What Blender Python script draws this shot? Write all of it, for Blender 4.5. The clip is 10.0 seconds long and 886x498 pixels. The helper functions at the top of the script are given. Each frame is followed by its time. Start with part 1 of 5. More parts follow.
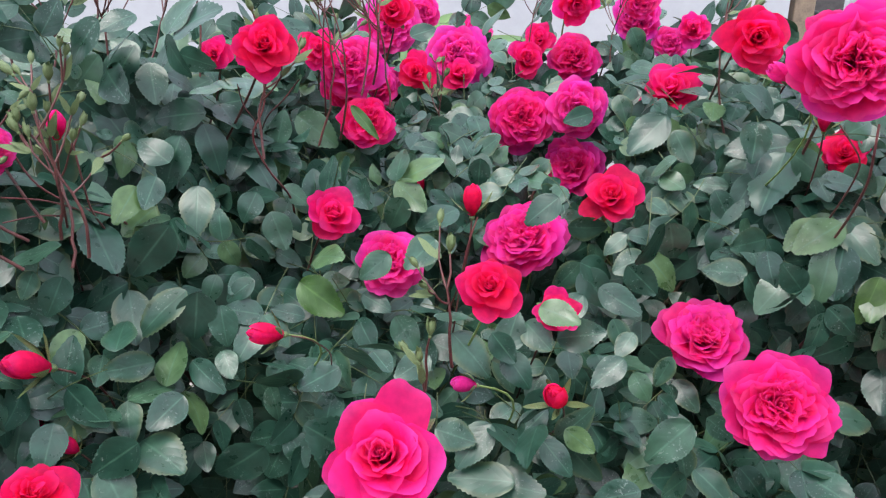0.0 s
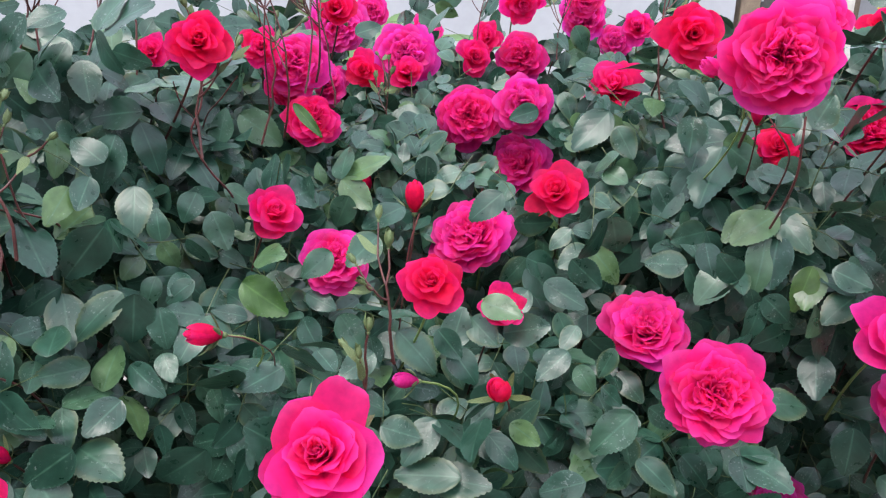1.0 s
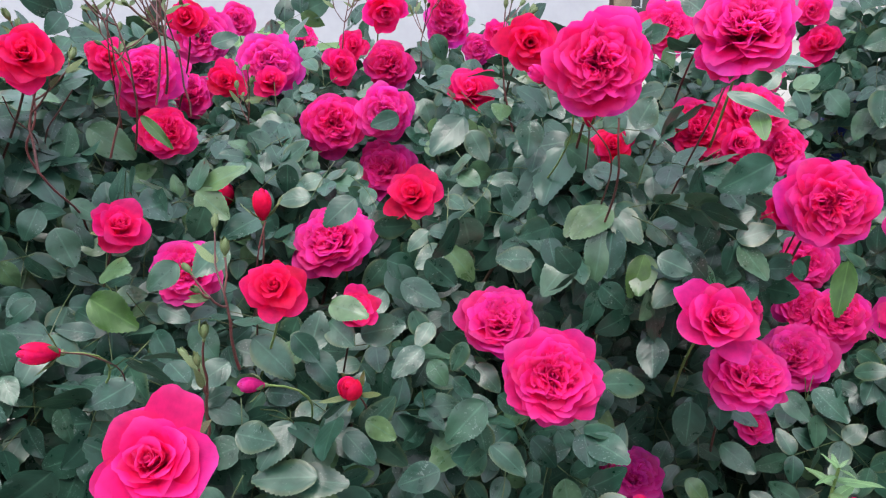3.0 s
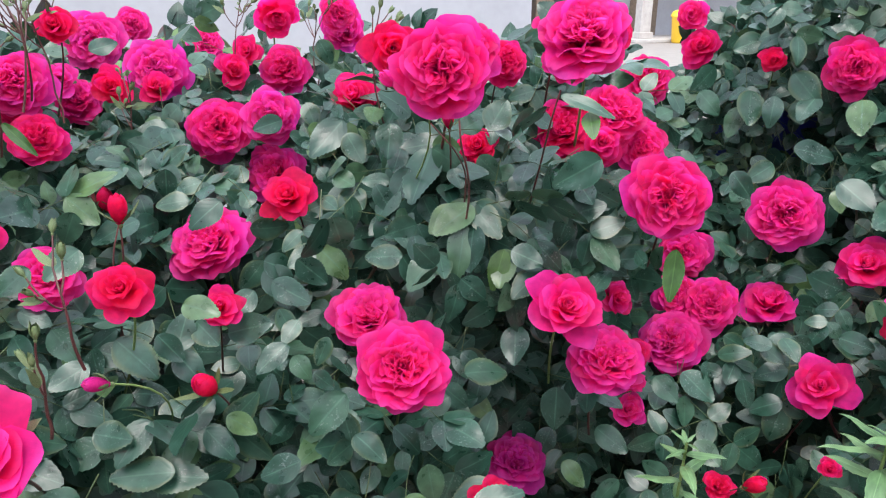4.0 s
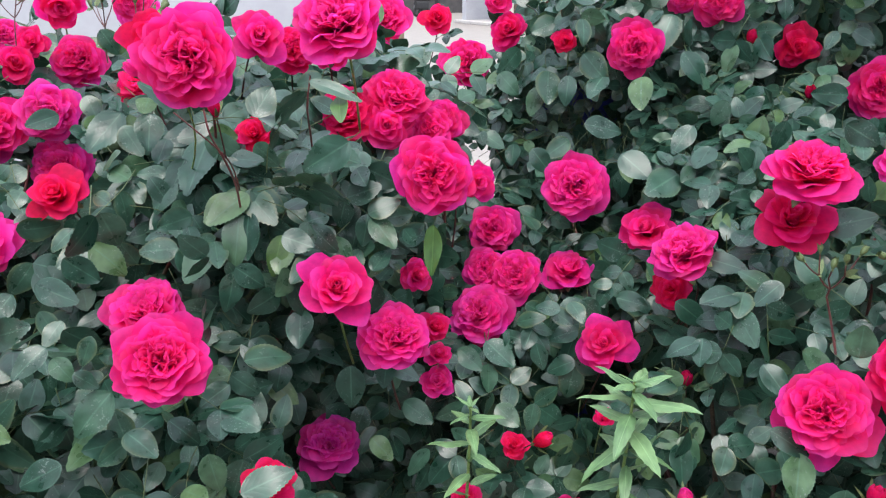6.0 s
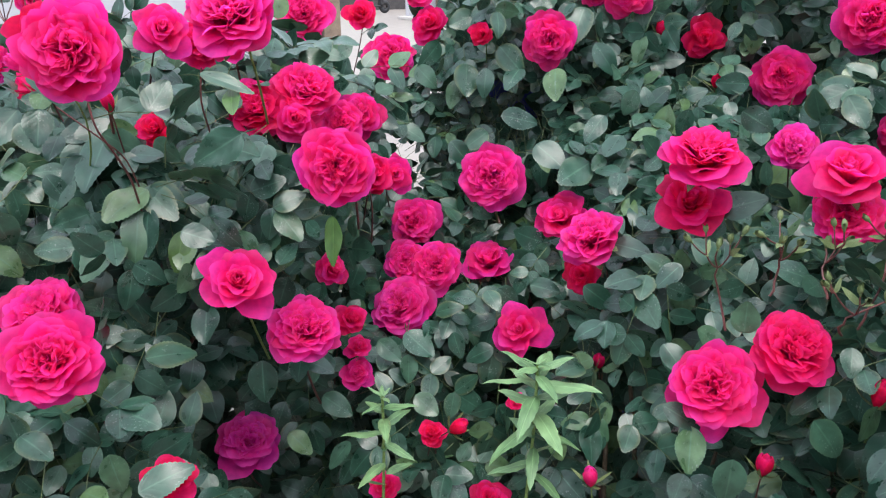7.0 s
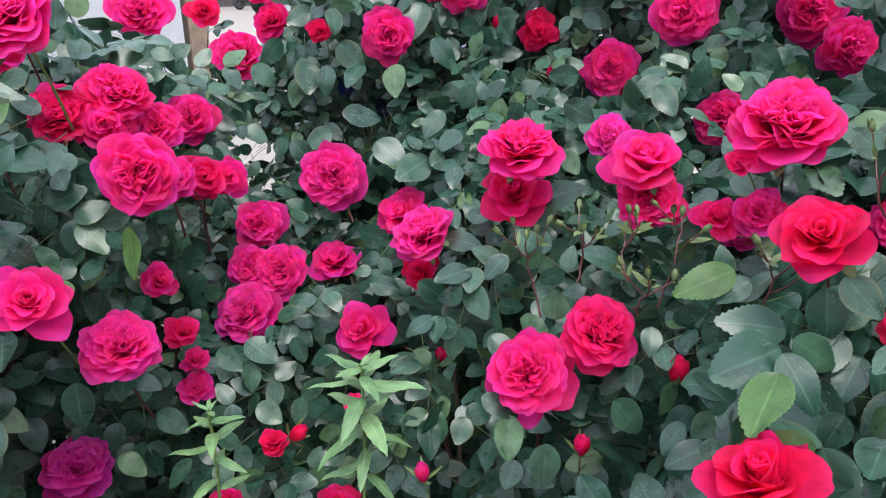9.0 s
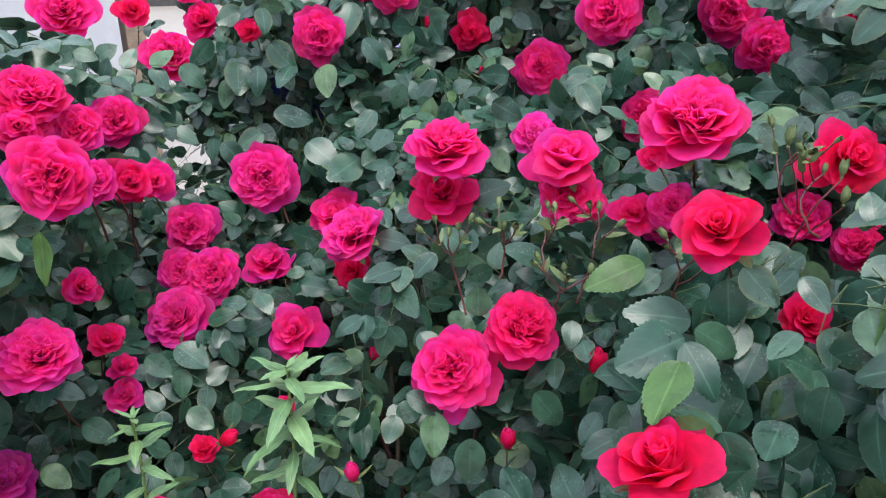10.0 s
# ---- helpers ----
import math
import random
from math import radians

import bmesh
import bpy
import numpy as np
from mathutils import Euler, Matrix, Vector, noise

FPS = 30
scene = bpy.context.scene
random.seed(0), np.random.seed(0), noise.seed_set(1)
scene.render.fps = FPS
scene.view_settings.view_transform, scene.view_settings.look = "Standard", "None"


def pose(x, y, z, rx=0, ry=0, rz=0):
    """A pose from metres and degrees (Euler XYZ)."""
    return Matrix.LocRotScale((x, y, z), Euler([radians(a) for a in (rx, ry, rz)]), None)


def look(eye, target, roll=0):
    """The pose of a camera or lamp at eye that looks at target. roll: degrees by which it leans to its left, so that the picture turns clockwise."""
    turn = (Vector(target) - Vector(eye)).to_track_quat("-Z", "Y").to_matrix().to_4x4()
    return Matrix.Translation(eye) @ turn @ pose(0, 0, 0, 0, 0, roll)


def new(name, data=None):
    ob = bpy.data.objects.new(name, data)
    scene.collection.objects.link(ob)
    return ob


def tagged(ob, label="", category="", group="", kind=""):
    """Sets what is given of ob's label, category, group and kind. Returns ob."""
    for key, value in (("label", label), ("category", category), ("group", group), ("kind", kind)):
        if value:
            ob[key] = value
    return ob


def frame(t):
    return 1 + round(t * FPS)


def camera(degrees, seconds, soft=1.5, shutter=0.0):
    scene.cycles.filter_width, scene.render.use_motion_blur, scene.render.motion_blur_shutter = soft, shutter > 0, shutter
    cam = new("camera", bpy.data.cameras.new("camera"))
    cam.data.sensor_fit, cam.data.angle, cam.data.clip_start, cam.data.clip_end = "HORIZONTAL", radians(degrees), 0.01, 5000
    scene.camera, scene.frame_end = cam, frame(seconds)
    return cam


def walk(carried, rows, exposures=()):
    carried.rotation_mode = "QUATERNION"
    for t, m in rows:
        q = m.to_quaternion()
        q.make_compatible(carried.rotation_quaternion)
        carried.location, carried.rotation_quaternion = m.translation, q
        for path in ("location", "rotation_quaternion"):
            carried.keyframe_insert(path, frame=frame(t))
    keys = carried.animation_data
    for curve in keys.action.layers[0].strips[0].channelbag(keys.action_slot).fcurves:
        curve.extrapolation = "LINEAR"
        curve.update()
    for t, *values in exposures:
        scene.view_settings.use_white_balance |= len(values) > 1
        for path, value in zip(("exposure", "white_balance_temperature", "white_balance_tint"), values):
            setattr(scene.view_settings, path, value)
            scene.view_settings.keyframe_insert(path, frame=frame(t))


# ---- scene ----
cam = camera(63.7, 10.0, soft=1.2)
METRES, EYE, TILT, LEAN, TURN = 0.55, 1.4, -20.0, 0.0, 0.0
ROWS = [
    (0.0, 0.0, 0.0, 0.0, 0.0, 0.0, -0.0),
    (0.5, 0.0215, -0.0037, -0.0024, -1.51, 0.03, 0.5),
    (1.0, 0.034, 0.0009, -0.0085, -3.14, 0.03, 1.01),
    (1.5, 0.044, 0.0064, -0.0105, -4.88, 0.05, 1.61),
    (2.0, 0.0531, -0.0038, -0.0081, -6.8, 0.09, 2.33),
    (2.5, 0.0761, -0.0201, -0.0123, -8.76, 0.18, 3.06),
    (4.0, 0.2984, -0.1662, -0.0439, -15.18, -0.0, 5.23),
    (4.5, 0.3661, -0.2005, -0.0589, -17.52, -0.44, 6.08),
    (5.0, 0.4319, -0.2297, -0.0673, -19.94, -1.07, 7.0),
    (5.5, 0.4777, -0.2555, -0.0717, -22.33, -1.66, 7.9),
    (7.0, 0.6175, -0.3496, -0.1199, -28.52, -3.09, 10.14),
    (7.5, 0.6426, -0.3663, -0.13, -30.6, -3.55, 10.71),
    (8.0, 0.6879, -0.3904, -0.1377, -32.63, -4.11, 11.51),
    (8.5, 0.7425, -0.4109, -0.1467, -34.84, -4.62, 12.12),
    (9.0, 0.7872, -0.4343, -0.1485, -36.99, -5.15, 12.74),
    (9.5, 0.8156, -0.4569, -0.1594, -39.08, -5.62, 13.16),
    (10.0, 0.8329, -0.4832, -0.1656, -40.92, -6.06, 13.54),
]
walk(cam, [(t, pose(0, 0, EYE, TILT, LEAN, TURN) @ pose(METRES * x, METRES * y, METRES * z, 90 + pitch, roll, yaw)) for t, x, y, z, yaw, pitch, roll in ROWS])

# ---- world and light ----
scene.view_settings.exposure = 1.58
SUN_EL, SUN_AZ = radians(68), radians(202)
world = bpy.data.worlds.new("sky")
scene.world = world
world.use_nodes = True
wn = world.node_tree.nodes
sky = wn.new("ShaderNodeTexSky")
sky.sky_type, sky.sun_disc = "NISHITA", False
sky.sun_elevation, sky.sun_rotation = SUN_EL, SUN_AZ
sky.air_density, sky.dust_density, sky.ozone_density = 1.0, 4.0, 1.0
veil = wn.new("ShaderNodeMix")
veil.data_type = "RGBA"
veil.inputs[0].default_value = 0.6
veil.inputs[7].default_value = (8.6, 9.3, 10.8, 1)
world.node_tree.links.new(sky.outputs[0], veil.inputs[6])
world.node_tree.links.new(veil.outputs[2], wn["Background"].inputs[0])
wn["Background"].inputs[1].default_value = 0.12
sun = new("sun", bpy.data.lights.new("sun", "SUN"))
sun.data.energy, sun.data.angle, sun.data.color = 1.0, radians(30), (1.0, 0.98, 0.95)
sun.matrix_world = look((math.sin(SUN_AZ) * math.cos(SUN_EL) * 9, math.cos(SUN_AZ) * math.cos(SUN_EL) * 9, 9 * math.sin(SUN_EL)), (0, 0, 0))

# ---- materials ----
def material(name):
    m = bpy.data.materials.new(name)
    m.use_nodes = True
    nt = m.node_tree
    return m, nt, nt.nodes["Principled BSDF"]


def add(nt, kind, **inputs):
    n = nt.nodes.new(kind)
    for k, v in inputs.items():
        n.inputs[k.replace("_", " ")].default_value = v
    return n


def noise_of(nt, scale, detail=3.0, coords="Object", rough=0.5):
    tc = nt.nodes.new("ShaderNodeTexCoord")
    n = add(nt, "ShaderNodeTexNoise", Scale=scale, Detail=detail, Roughness=rough)
    nt.links.new(tc.outputs[coords], n.inputs["Vector"])
    return n


def ramp(nt, source, stops):
    r = nt.nodes.new("ShaderNodeValToRGB")
    while len(r.color_ramp.elements) < len(stops):
        r.color_ramp.elements.new(0.5)
    for e, (p, c) in zip(r.color_ramp.elements, stops):
        e.position, e.color = p, (*c, 1)
    nt.links.new(source, r.inputs[0])
    return r


def maths(nt, op, a, b=0.0):
    n = nt.nodes.new("ShaderNodeMath")
    n.operation = op
    for i, v in enumerate((a, b)):
        if isinstance(v, (int, float)):
            n.inputs[i].default_value = v
        else:
            nt.links.new(v, n.inputs[i])
    return n.outputs[0]


def mixed(nt, fac, a, b, blend="MIX"):
    n = nt.nodes.new("ShaderNodeMix")
    n.data_type, n.blend_type = "RGBA", blend
    for i, v in ((0, fac), (6, a), (7, b)):
        if isinstance(v, (int, float, tuple)):
            n.inputs[i].default_value = v if isinstance(v, (int, float)) else (*v, 1)
        else:
            nt.links.new(v, n.inputs[i])
    return n.outputs[2]


def bump(nt, bsdf, height, strength, distance):
    b = add(nt, "ShaderNodeBump", Strength=strength, Distance=distance)
    nt.links.new(height, b.inputs["Height"])
    nt.links.new(b.outputs[0], bsdf.inputs["Normal"])
    return b


def chance(nt):
    """A random value for each object and each island."""
    o, g = nt.nodes.new("ShaderNodeObjectInfo"), nt.nodes.new("ShaderNodeNewGeometry")
    return maths(nt, "FRACT", maths(nt, "ADD", o.outputs["Random"], g.outputs["Random Per Island"]))


def thin(m, nt, bsdf, colour, share):
    """Lets part of the light through a leaf or petal."""
    t = nt.nodes.new("ShaderNodeBsdfTranslucent")
    nt.links.new(colour, t.inputs[0])
    mx = nt.nodes.new("ShaderNodeMixShader")
    mx.inputs[0].default_value = share
    nt.links.new(bsdf.outputs[0], mx.inputs[1])
    nt.links.new(t.outputs[0], mx.inputs[2])
    nt.links.new(mx.outputs[0], nt.nodes["Material Output"].inputs[0])


def leaf_material(name, dark, mid, light, fresh, rough=0.36, spots=0.3, through_share=0.09):
    m, nt, bsdf = material(name)
    r = chance(nt)
    base = ramp(nt, r, [(0.0, dark), (0.5, mid), (0.90, light), (1.0, fresh)])
    uv = nt.nodes.new("ShaderNodeUVMap")
    sep = nt.nodes.new("ShaderNodeSeparateXYZ")
    nt.links.new(uv.outputs[0], sep.inputs[0])
    # the leaf's own coordinates, shifted from leaf to leaf
    own = nt.nodes.new("ShaderNodeCombineXYZ")
    nt.links.new(maths(nt, "ADD", maths(nt, "MULTIPLY", sep.outputs[0], 0.7), maths(nt, "MULTIPLY", r, 91.0)), own.inputs[0])
    nt.links.new(sep.outputs[1], own.inputs[1])
    nt.links.new(maths(nt, "MULTIPLY", r, 37.0), own.inputs[2])

    def grain(scale, detail):
        n = add(nt, "ShaderNodeTexNoise", Scale=scale, Detail=detail)
        nt.links.new(own.outputs[0], n.inputs["Vector"])
        return n
    cloud, dots, dust, wobble = grain(3.2, 4.0), grain(17.0, 2.0), grain(1.7, 2.0), grain(6.0, 2.0)
    side = maths(nt, "ABSOLUTE", maths(nt, "SUBTRACT", sep.outputs[0], 0.5))
    # side veins slant towards the tip, the midrib runs along the middle; the blade puckers between them
    slant = maths(nt, "SUBTRACT", maths(nt, "ADD", sep.outputs[1], maths(nt, "MULTIPLY", wobble.outputs[0], 0.10)), maths(nt, "MULTIPLY", side, 0.8))
    vein = maths(nt, "POWER", maths(nt, "ABSOLUTE", maths(nt, "SINE", maths(nt, "MULTIPLY", slant, 17.0))), 0.5)
    rib = maths(nt, "MINIMUM", maths(nt, "MULTIPLY", side, 22.0), 1.0)
    relief = maths(nt, "MULTIPLY", vein, rib)
    pale = tuple(min(1, 1.8 * v + 0.015) for v in light)
    c1 = mixed(nt, maths(nt, "MULTIPLY", maths(nt, "SUBTRACT", 1.0, relief), 0.05), base.outputs[0], pale)
    c1 = mixed(nt, maths(nt, "MULTIPLY", maths(nt, "SUBTRACT", 1.0, rib), 0.45), c1, pale)
    # yellowed or reddish rims on some leaves
    rim = maths(nt, "MULTIPLY", ramp(nt, side, [(0.34, (0, 0, 0)), (0.49, (0.5, 0.5, 0.5))]).outputs[0],
                ramp(nt, r, [(0.60, (0, 0, 0)), (0.66, (1, 1, 1)), (0.78, (1, 1, 1)), (0.84, (0, 0, 0))]).outputs[0])
    c1 = mixed(nt, rim, c1, (0.10, 0.10, 0.035))
    c1 = mixed(nt, ramp(nt, side, [(0.455, (0, 0, 0)), (0.495, (0.28, 0.28, 0.28))]).outputs[0], c1, pale)
    blotch = ramp(nt, cloud.outputs[0], [(0.32, (0.66, 0.70, 0.68)), (0.68, (1.30, 1.26, 1.26))])
    c2 = mixed(nt, 1.0, c1, blotch.outputs[0], "MULTIPLY")
    # dried water marks
    mark = maths(nt, "MULTIPLY", ramp(nt, dots.outputs[0], [(0.60, (0, 0, 0)), (0.68, (1, 1, 1))]).outputs[0],
                 ramp(nt, dust.outputs[0], [(0.50, (0, 0, 0)), (0.62, (spots, spots, spots))]).outputs[0])
    c3 = mixed(nt, mark, c2, (0.30, 0.34, 0.31))
    nt.links.new(c3, bsdf.inputs["Base Color"])
    gl = ramp(nt, cloud.outputs[0], [(0.3, (rough - 0.05,) * 3), (0.7, (rough + 0.07,) * 3)])
    nt.links.new(gl.outputs[0], bsdf.inputs["Roughness"])
    bsdf.inputs["Specular IOR Level"].default_value = 0.45
    bump(nt, bsdf, maths(nt, "ADD", relief, maths(nt, "MULTIPLY", cloud.outputs[0], 0.8)), 0.05, 0.002)
    thin(m, nt, bsdf, mixed(nt, 0.4, c2, fresh), through_share)
    return m


def petal_material(name, colour, edge, deep):
    m, nt, bsdf = material(name)
    uv = nt.nodes.new("ShaderNodeUVMap")
    sep = nt.nodes.new("ShaderNodeSeparateXYZ")
    nt.links.new(uv.outputs[0], sep.inputs[0])
    # rim highlight and shade deep in the flower are painted into the petal colour
    body = ramp(nt, sep.outputs[1], [(0.0, deep), (0.4, colour), (0.82, colour), (1.0, edge)])
    r = chance(nt)
    shade = ramp(nt, r, [(0.0, (0.90, 0.9, 0.70)), (1.0, (1.04, 1.1, 1.32))])
    c = mixed(nt, 1.0, body.outputs[0], shade.outputs[0], "MULTIPLY")
    blot = noise_of(nt, 9, 4)
    c = mixed(nt, 1.0, c, ramp(nt, blot.outputs[0], [(0.3, (0.86, 0.86, 0.86)), (0.7, (1.1, 1.12, 1.1))]).outputs[0], "MULTIPLY")
    nt.links.new(c, bsdf.inputs["Base Color"])
    bsdf.inputs["Roughness"].default_value = 0.55
    bsdf.inputs["Specular IOR Level"].default_value = 0.16
    bsdf.inputs["Sheen Weight"].default_value = 0.03
    bsdf.inputs["Sheen Tint"].default_value = (1.0, 0.55, 0.75, 1)
    mp = nt.nodes.new("ShaderNodeMapping")
    mp.inputs["Scale"].default_value = (34, 3, 1)
    nt.links.new(uv.outputs[0], mp.inputs[0])
    veins = add(nt, "ShaderNodeTexNoise", Scale=1.0, Detail=3.0)
    nt.links.new(mp.outputs[0], veins.inputs["Vector"])
    bump(nt, bsdf, veins.outputs[0], 0.35, 0.0015)
    thin(m, nt, bsdf, c, 0.70)
    return m


def plain_material(name, low, high, scale, rough=0.7, relief=0.3, depth=0.003, metal=0.0):
    m, nt, bsdf = material(name)
    n1, n2 = noise_of(nt, scale, 4), noise_of(nt, scale * 7, 3)
    v = maths(nt, "ADD", maths(nt, "MULTIPLY", n1.outputs[0], 0.65), maths(nt, "MULTIPLY", n2.outputs[0], 0.35))
    nt.links.new(ramp(nt, v, [(0.35, low), (0.65, high)]).outputs[0], bsdf.inputs["Base Color"])
    nt.links.new(ramp(nt, n1.outputs[0], [(0.3, (rough - 0.08,) * 3), (0.7, (rough + 0.08,) * 3)]).outputs[0], bsdf.inputs["Roughness"])
    bsdf.inputs["Metallic"].default_value = metal
    bump(nt, bsdf, n2.outputs[0], relief, depth)
    return m


LEAF = leaf_material("rose leaf", (0.0105, 0.039, 0.0255), (0.017, 0.055, 0.037), (0.030, 0.077, 0.048), (0.068, 0.125, 0.045), rough=0.31)
FRESH = leaf_material("young rose leaf", (0.035, 0.085, 0.020), (0.046, 0.106, 0.025), (0.060, 0.128, 0.030), (0.080, 0.155, 0.036), rough=0.42, spots=0.2, through_share=0.2)
WEED = leaf_material("weed leaf", (0.075, 0.155, 0.062), (0.098, 0.19, 0.078), (0.125, 0.225, 0.095), (0.15, 0.26, 0.11), rough=0.5, spots=0.1)
PALM = leaf_material("strap leaf", (0.038, 0.085, 0.026), (0.050, 0.105, 0.030), (0.068, 0.13, 0.036), (0.09, 0.15, 0.042), rough=0.5, spots=0.1)
STEM = plain_material("red cane", (0.055, 0.014, 0.014), (0.115, 0.036, 0.030), 60, 0.5)
TWIG = plain_material("young red cane", (0.085, 0.022, 0.026), (0.17, 0.05, 0.045), 60, 0.45)
OLDCANE = plain_material("brown cane", (0.05, 0.035, 0.02), (0.12, 0.085, 0.05), 40, 0.75)
GREEN = plain_material("green stalk", (0.10, 0.17, 0.04), (0.19, 0.26, 0.08), 60, 0.5)
GREENER = plain_material("leaf stalk", (0.035, 0.06, 0.02), (0.08, 0.11, 0.04), 60, 0.5)
SEPAL = plain_material("sepal", (0.055, 0.085, 0.03), (0.135, 0.18, 0.065), 90, 0.55)
HUES = [
    petal_material("scarlet petal", (0.87, 0.010, 0.115), (0.90, 0.03, 0.20), (0.80, 0.005, 0.082)),
    petal_material("red petal", (0.88, 0.013, 0.172), (0.91, 0.045, 0.28), (0.81, 0.007, 0.12)),
    petal_material("crimson petal", (0.90, 0.021, 0.245), (0.93, 0.068, 0.39), (0.83, 0.011, 0.185)),
    petal_material("deep pink petal", (0.90, 0.028, 0.310), (0.93, 0.085, 0.46), (0.83, 0.014, 0.235)),
    petal_material("magenta petal", (0.88, 0.034, 0.345), (0.92, 0.10, 0.51), (0.81, 0.016, 0.265)),
    petal_material("purple petal", (0.76, 0.030, 0.35), (0.82, 0.09, 0.50), (0.68, 0.014, 0.27)),
]
HUE_WORDS = ["scarlet", "bright red", "crimson pink", "deep pink", "magenta", "fading purple-magenta"]
SOIL = plain_material("garden soil", (0.03, 0.022, 0.015), (0.075, 0.055, 0.04), 18, 0.95, 0.9, 0.02)
PAVING = plain_material("pale paving", (0.18, 0.158, 0.14), (0.25, 0.225, 0.20), 3, 0.8, 0.2)
WHITE = plain_material("white render", (0.33, 0.33, 0.35), (0.38, 0.38, 0.40), 2.5, 0.8, 0.25, 0.004)
TIMBER = plain_material("brown wood", (0.12, 0.085, 0.06), (0.22, 0.16, 0.11), 14, 0.7)
DARK = plain_material("dark interior", (0.03, 0.028, 0.028), (0.07, 0.062, 0.06), 4, 0.8)
STONE = plain_material("grey stone", (0.34, 0.31, 0.29), (0.47, 0.44, 0.41), 5, 0.8)
DARKRENDER = plain_material("dark grey render", (0.15, 0.145, 0.14), (0.22, 0.21, 0.20), 4, 0.85)
BLUE = plain_material("dark blue plastic", (0.010, 0.016, 0.14), (0.016, 0.028, 0.22), 6, 0.4)
YELLOW = plain_material("yellow plastic", (0.72, 0.42, 0.02), (0.8, 0.5, 0.04), 6, 0.45)
RUBBER = plain_material("black rubber", (0.012, 0.012, 0.013), (0.03, 0.03, 0.032), 20, 0.6)

# ---- mesh helpers ----
def part(name, bm, mat, parent, label=""):
    me = bpy.data.meshes.new(name)
    bm.to_mesh(me)
    bm.free()
    me.materials.append(mat)
    ob = new(name, me)
    ob.parent = parent
    return tagged(ob, label)


def sheet_mesh(name, verts, faces, uvs, mat):
    """A smooth mesh from arrays, with one uv for each vertex."""
    me = bpy.data.meshes.new(name)
    me.from_pydata(verts.tolist(), [], faces.tolist())
    layer = me.uv_layers.new(name="UVMap")
    loops = np.empty(len(me.loops), dtype=np.int32)
    me.loops.foreach_get("vertex_index", loops)
    layer.data.foreach_set("uv", uvs[loops].astype(np.float32).ravel())
    me.polygons.foreach_set("use_smooth", [True] * len(me.polygons))
    me.materials.append(mat)
    return me


def grid_faces(nv, nu):
    i = np.arange(nv - 1)[:, None] * nu + np.arange(nu - 1)[None, :]
    i = i.ravel()
    return np.stack([i, i + 1, i + nu + 1, i + nu], 1)


def joined(pieces):
    """Joins (verts, faces, uvs) pieces."""
    vs, fs, us, n = [], [], [], 0
    for v, f, u in pieces:
        vs.append(v), fs.append(f + n), us.append(u)
        n += len(v)
    return np.concatenate(vs), np.concatenate(fs), np.concatenate(us)


def tube(points, r0, r1, sides=7):
    """A tapered tube along points: verts, faces, uvs."""
    p = np.array([tuple(q) for q in points], float)
    n = len(p)
    d = np.gradient(p, axis=0)
    d /= np.linalg.norm(d, axis=1)[:, None] + 1e-9
    ref = np.array([0.31, 0.87, 0.38])
    a = np.cross(d, ref)
    a /= np.linalg.norm(a, axis=1)[:, None] + 1e-9
    b = np.cross(d, a)
    t = np.linspace(0, 2 * np.pi, sides + 1)
    rad = np.linspace(r0, r1, n)[:, None, None]
    v = p[:, None, :] + rad * (a[:, None, :] * np.cos(t)[None, :, None] + b[:, None, :] * np.sin(t)[None, :, None])
    uv = np.stack(np.meshgrid(np.linspace(0, 1, sides + 1), np.linspace(0, 1, n)), -1).reshape(-1, 2)
    return v.reshape(-1, 3), grid_faces(n, sides + 1), uv


def bend(a, b, sag, n=7, jitter=0.0):
    """Points from a to b that bow by the vector sag."""
    a, b, s = Vector(a), Vector(b), Vector(sag)
    out = []
    for i in range(n):
        t = i / (n - 1)
        j = Vector((rnd.uniform(-1, 1), rnd.uniform(-1, 1), rnd.uniform(-1, 1))) * (jitter if 0 < i < n - 1 else 0)
        out.append(a.lerp(b, t) + s * (4 * t * (1 - t)) + j)
    return out


def box_mesh(bm, x0, y0, z0, x1, y1, z1, bevel=0.0):
    r = bmesh.ops.create_cube(bm, size=1.0, matrix=Matrix.Translation(((x0 + x1) / 2, (y0 + y1) / 2, (z0 + z1) / 2)) @ Matrix.Diagonal((x1 - x0, y1 - y0, z1 - z0, 1)))
    if bevel:
        es = list({e for v in r["verts"] for e in v.link_edges})
        bmesh.ops.bevel(bm, geom=es, offset=bevel, segments=2, affect="EDGES", profile=0.5)
    return bm


def solid_box(name, dims, mat, parent=None, bevel=0.0, label=""):
    return part(name, box_mesh(bmesh.new(), *dims, bevel), mat, parent, label)


rnd = random.Random(7)
rng = np.random.default_rng(7)

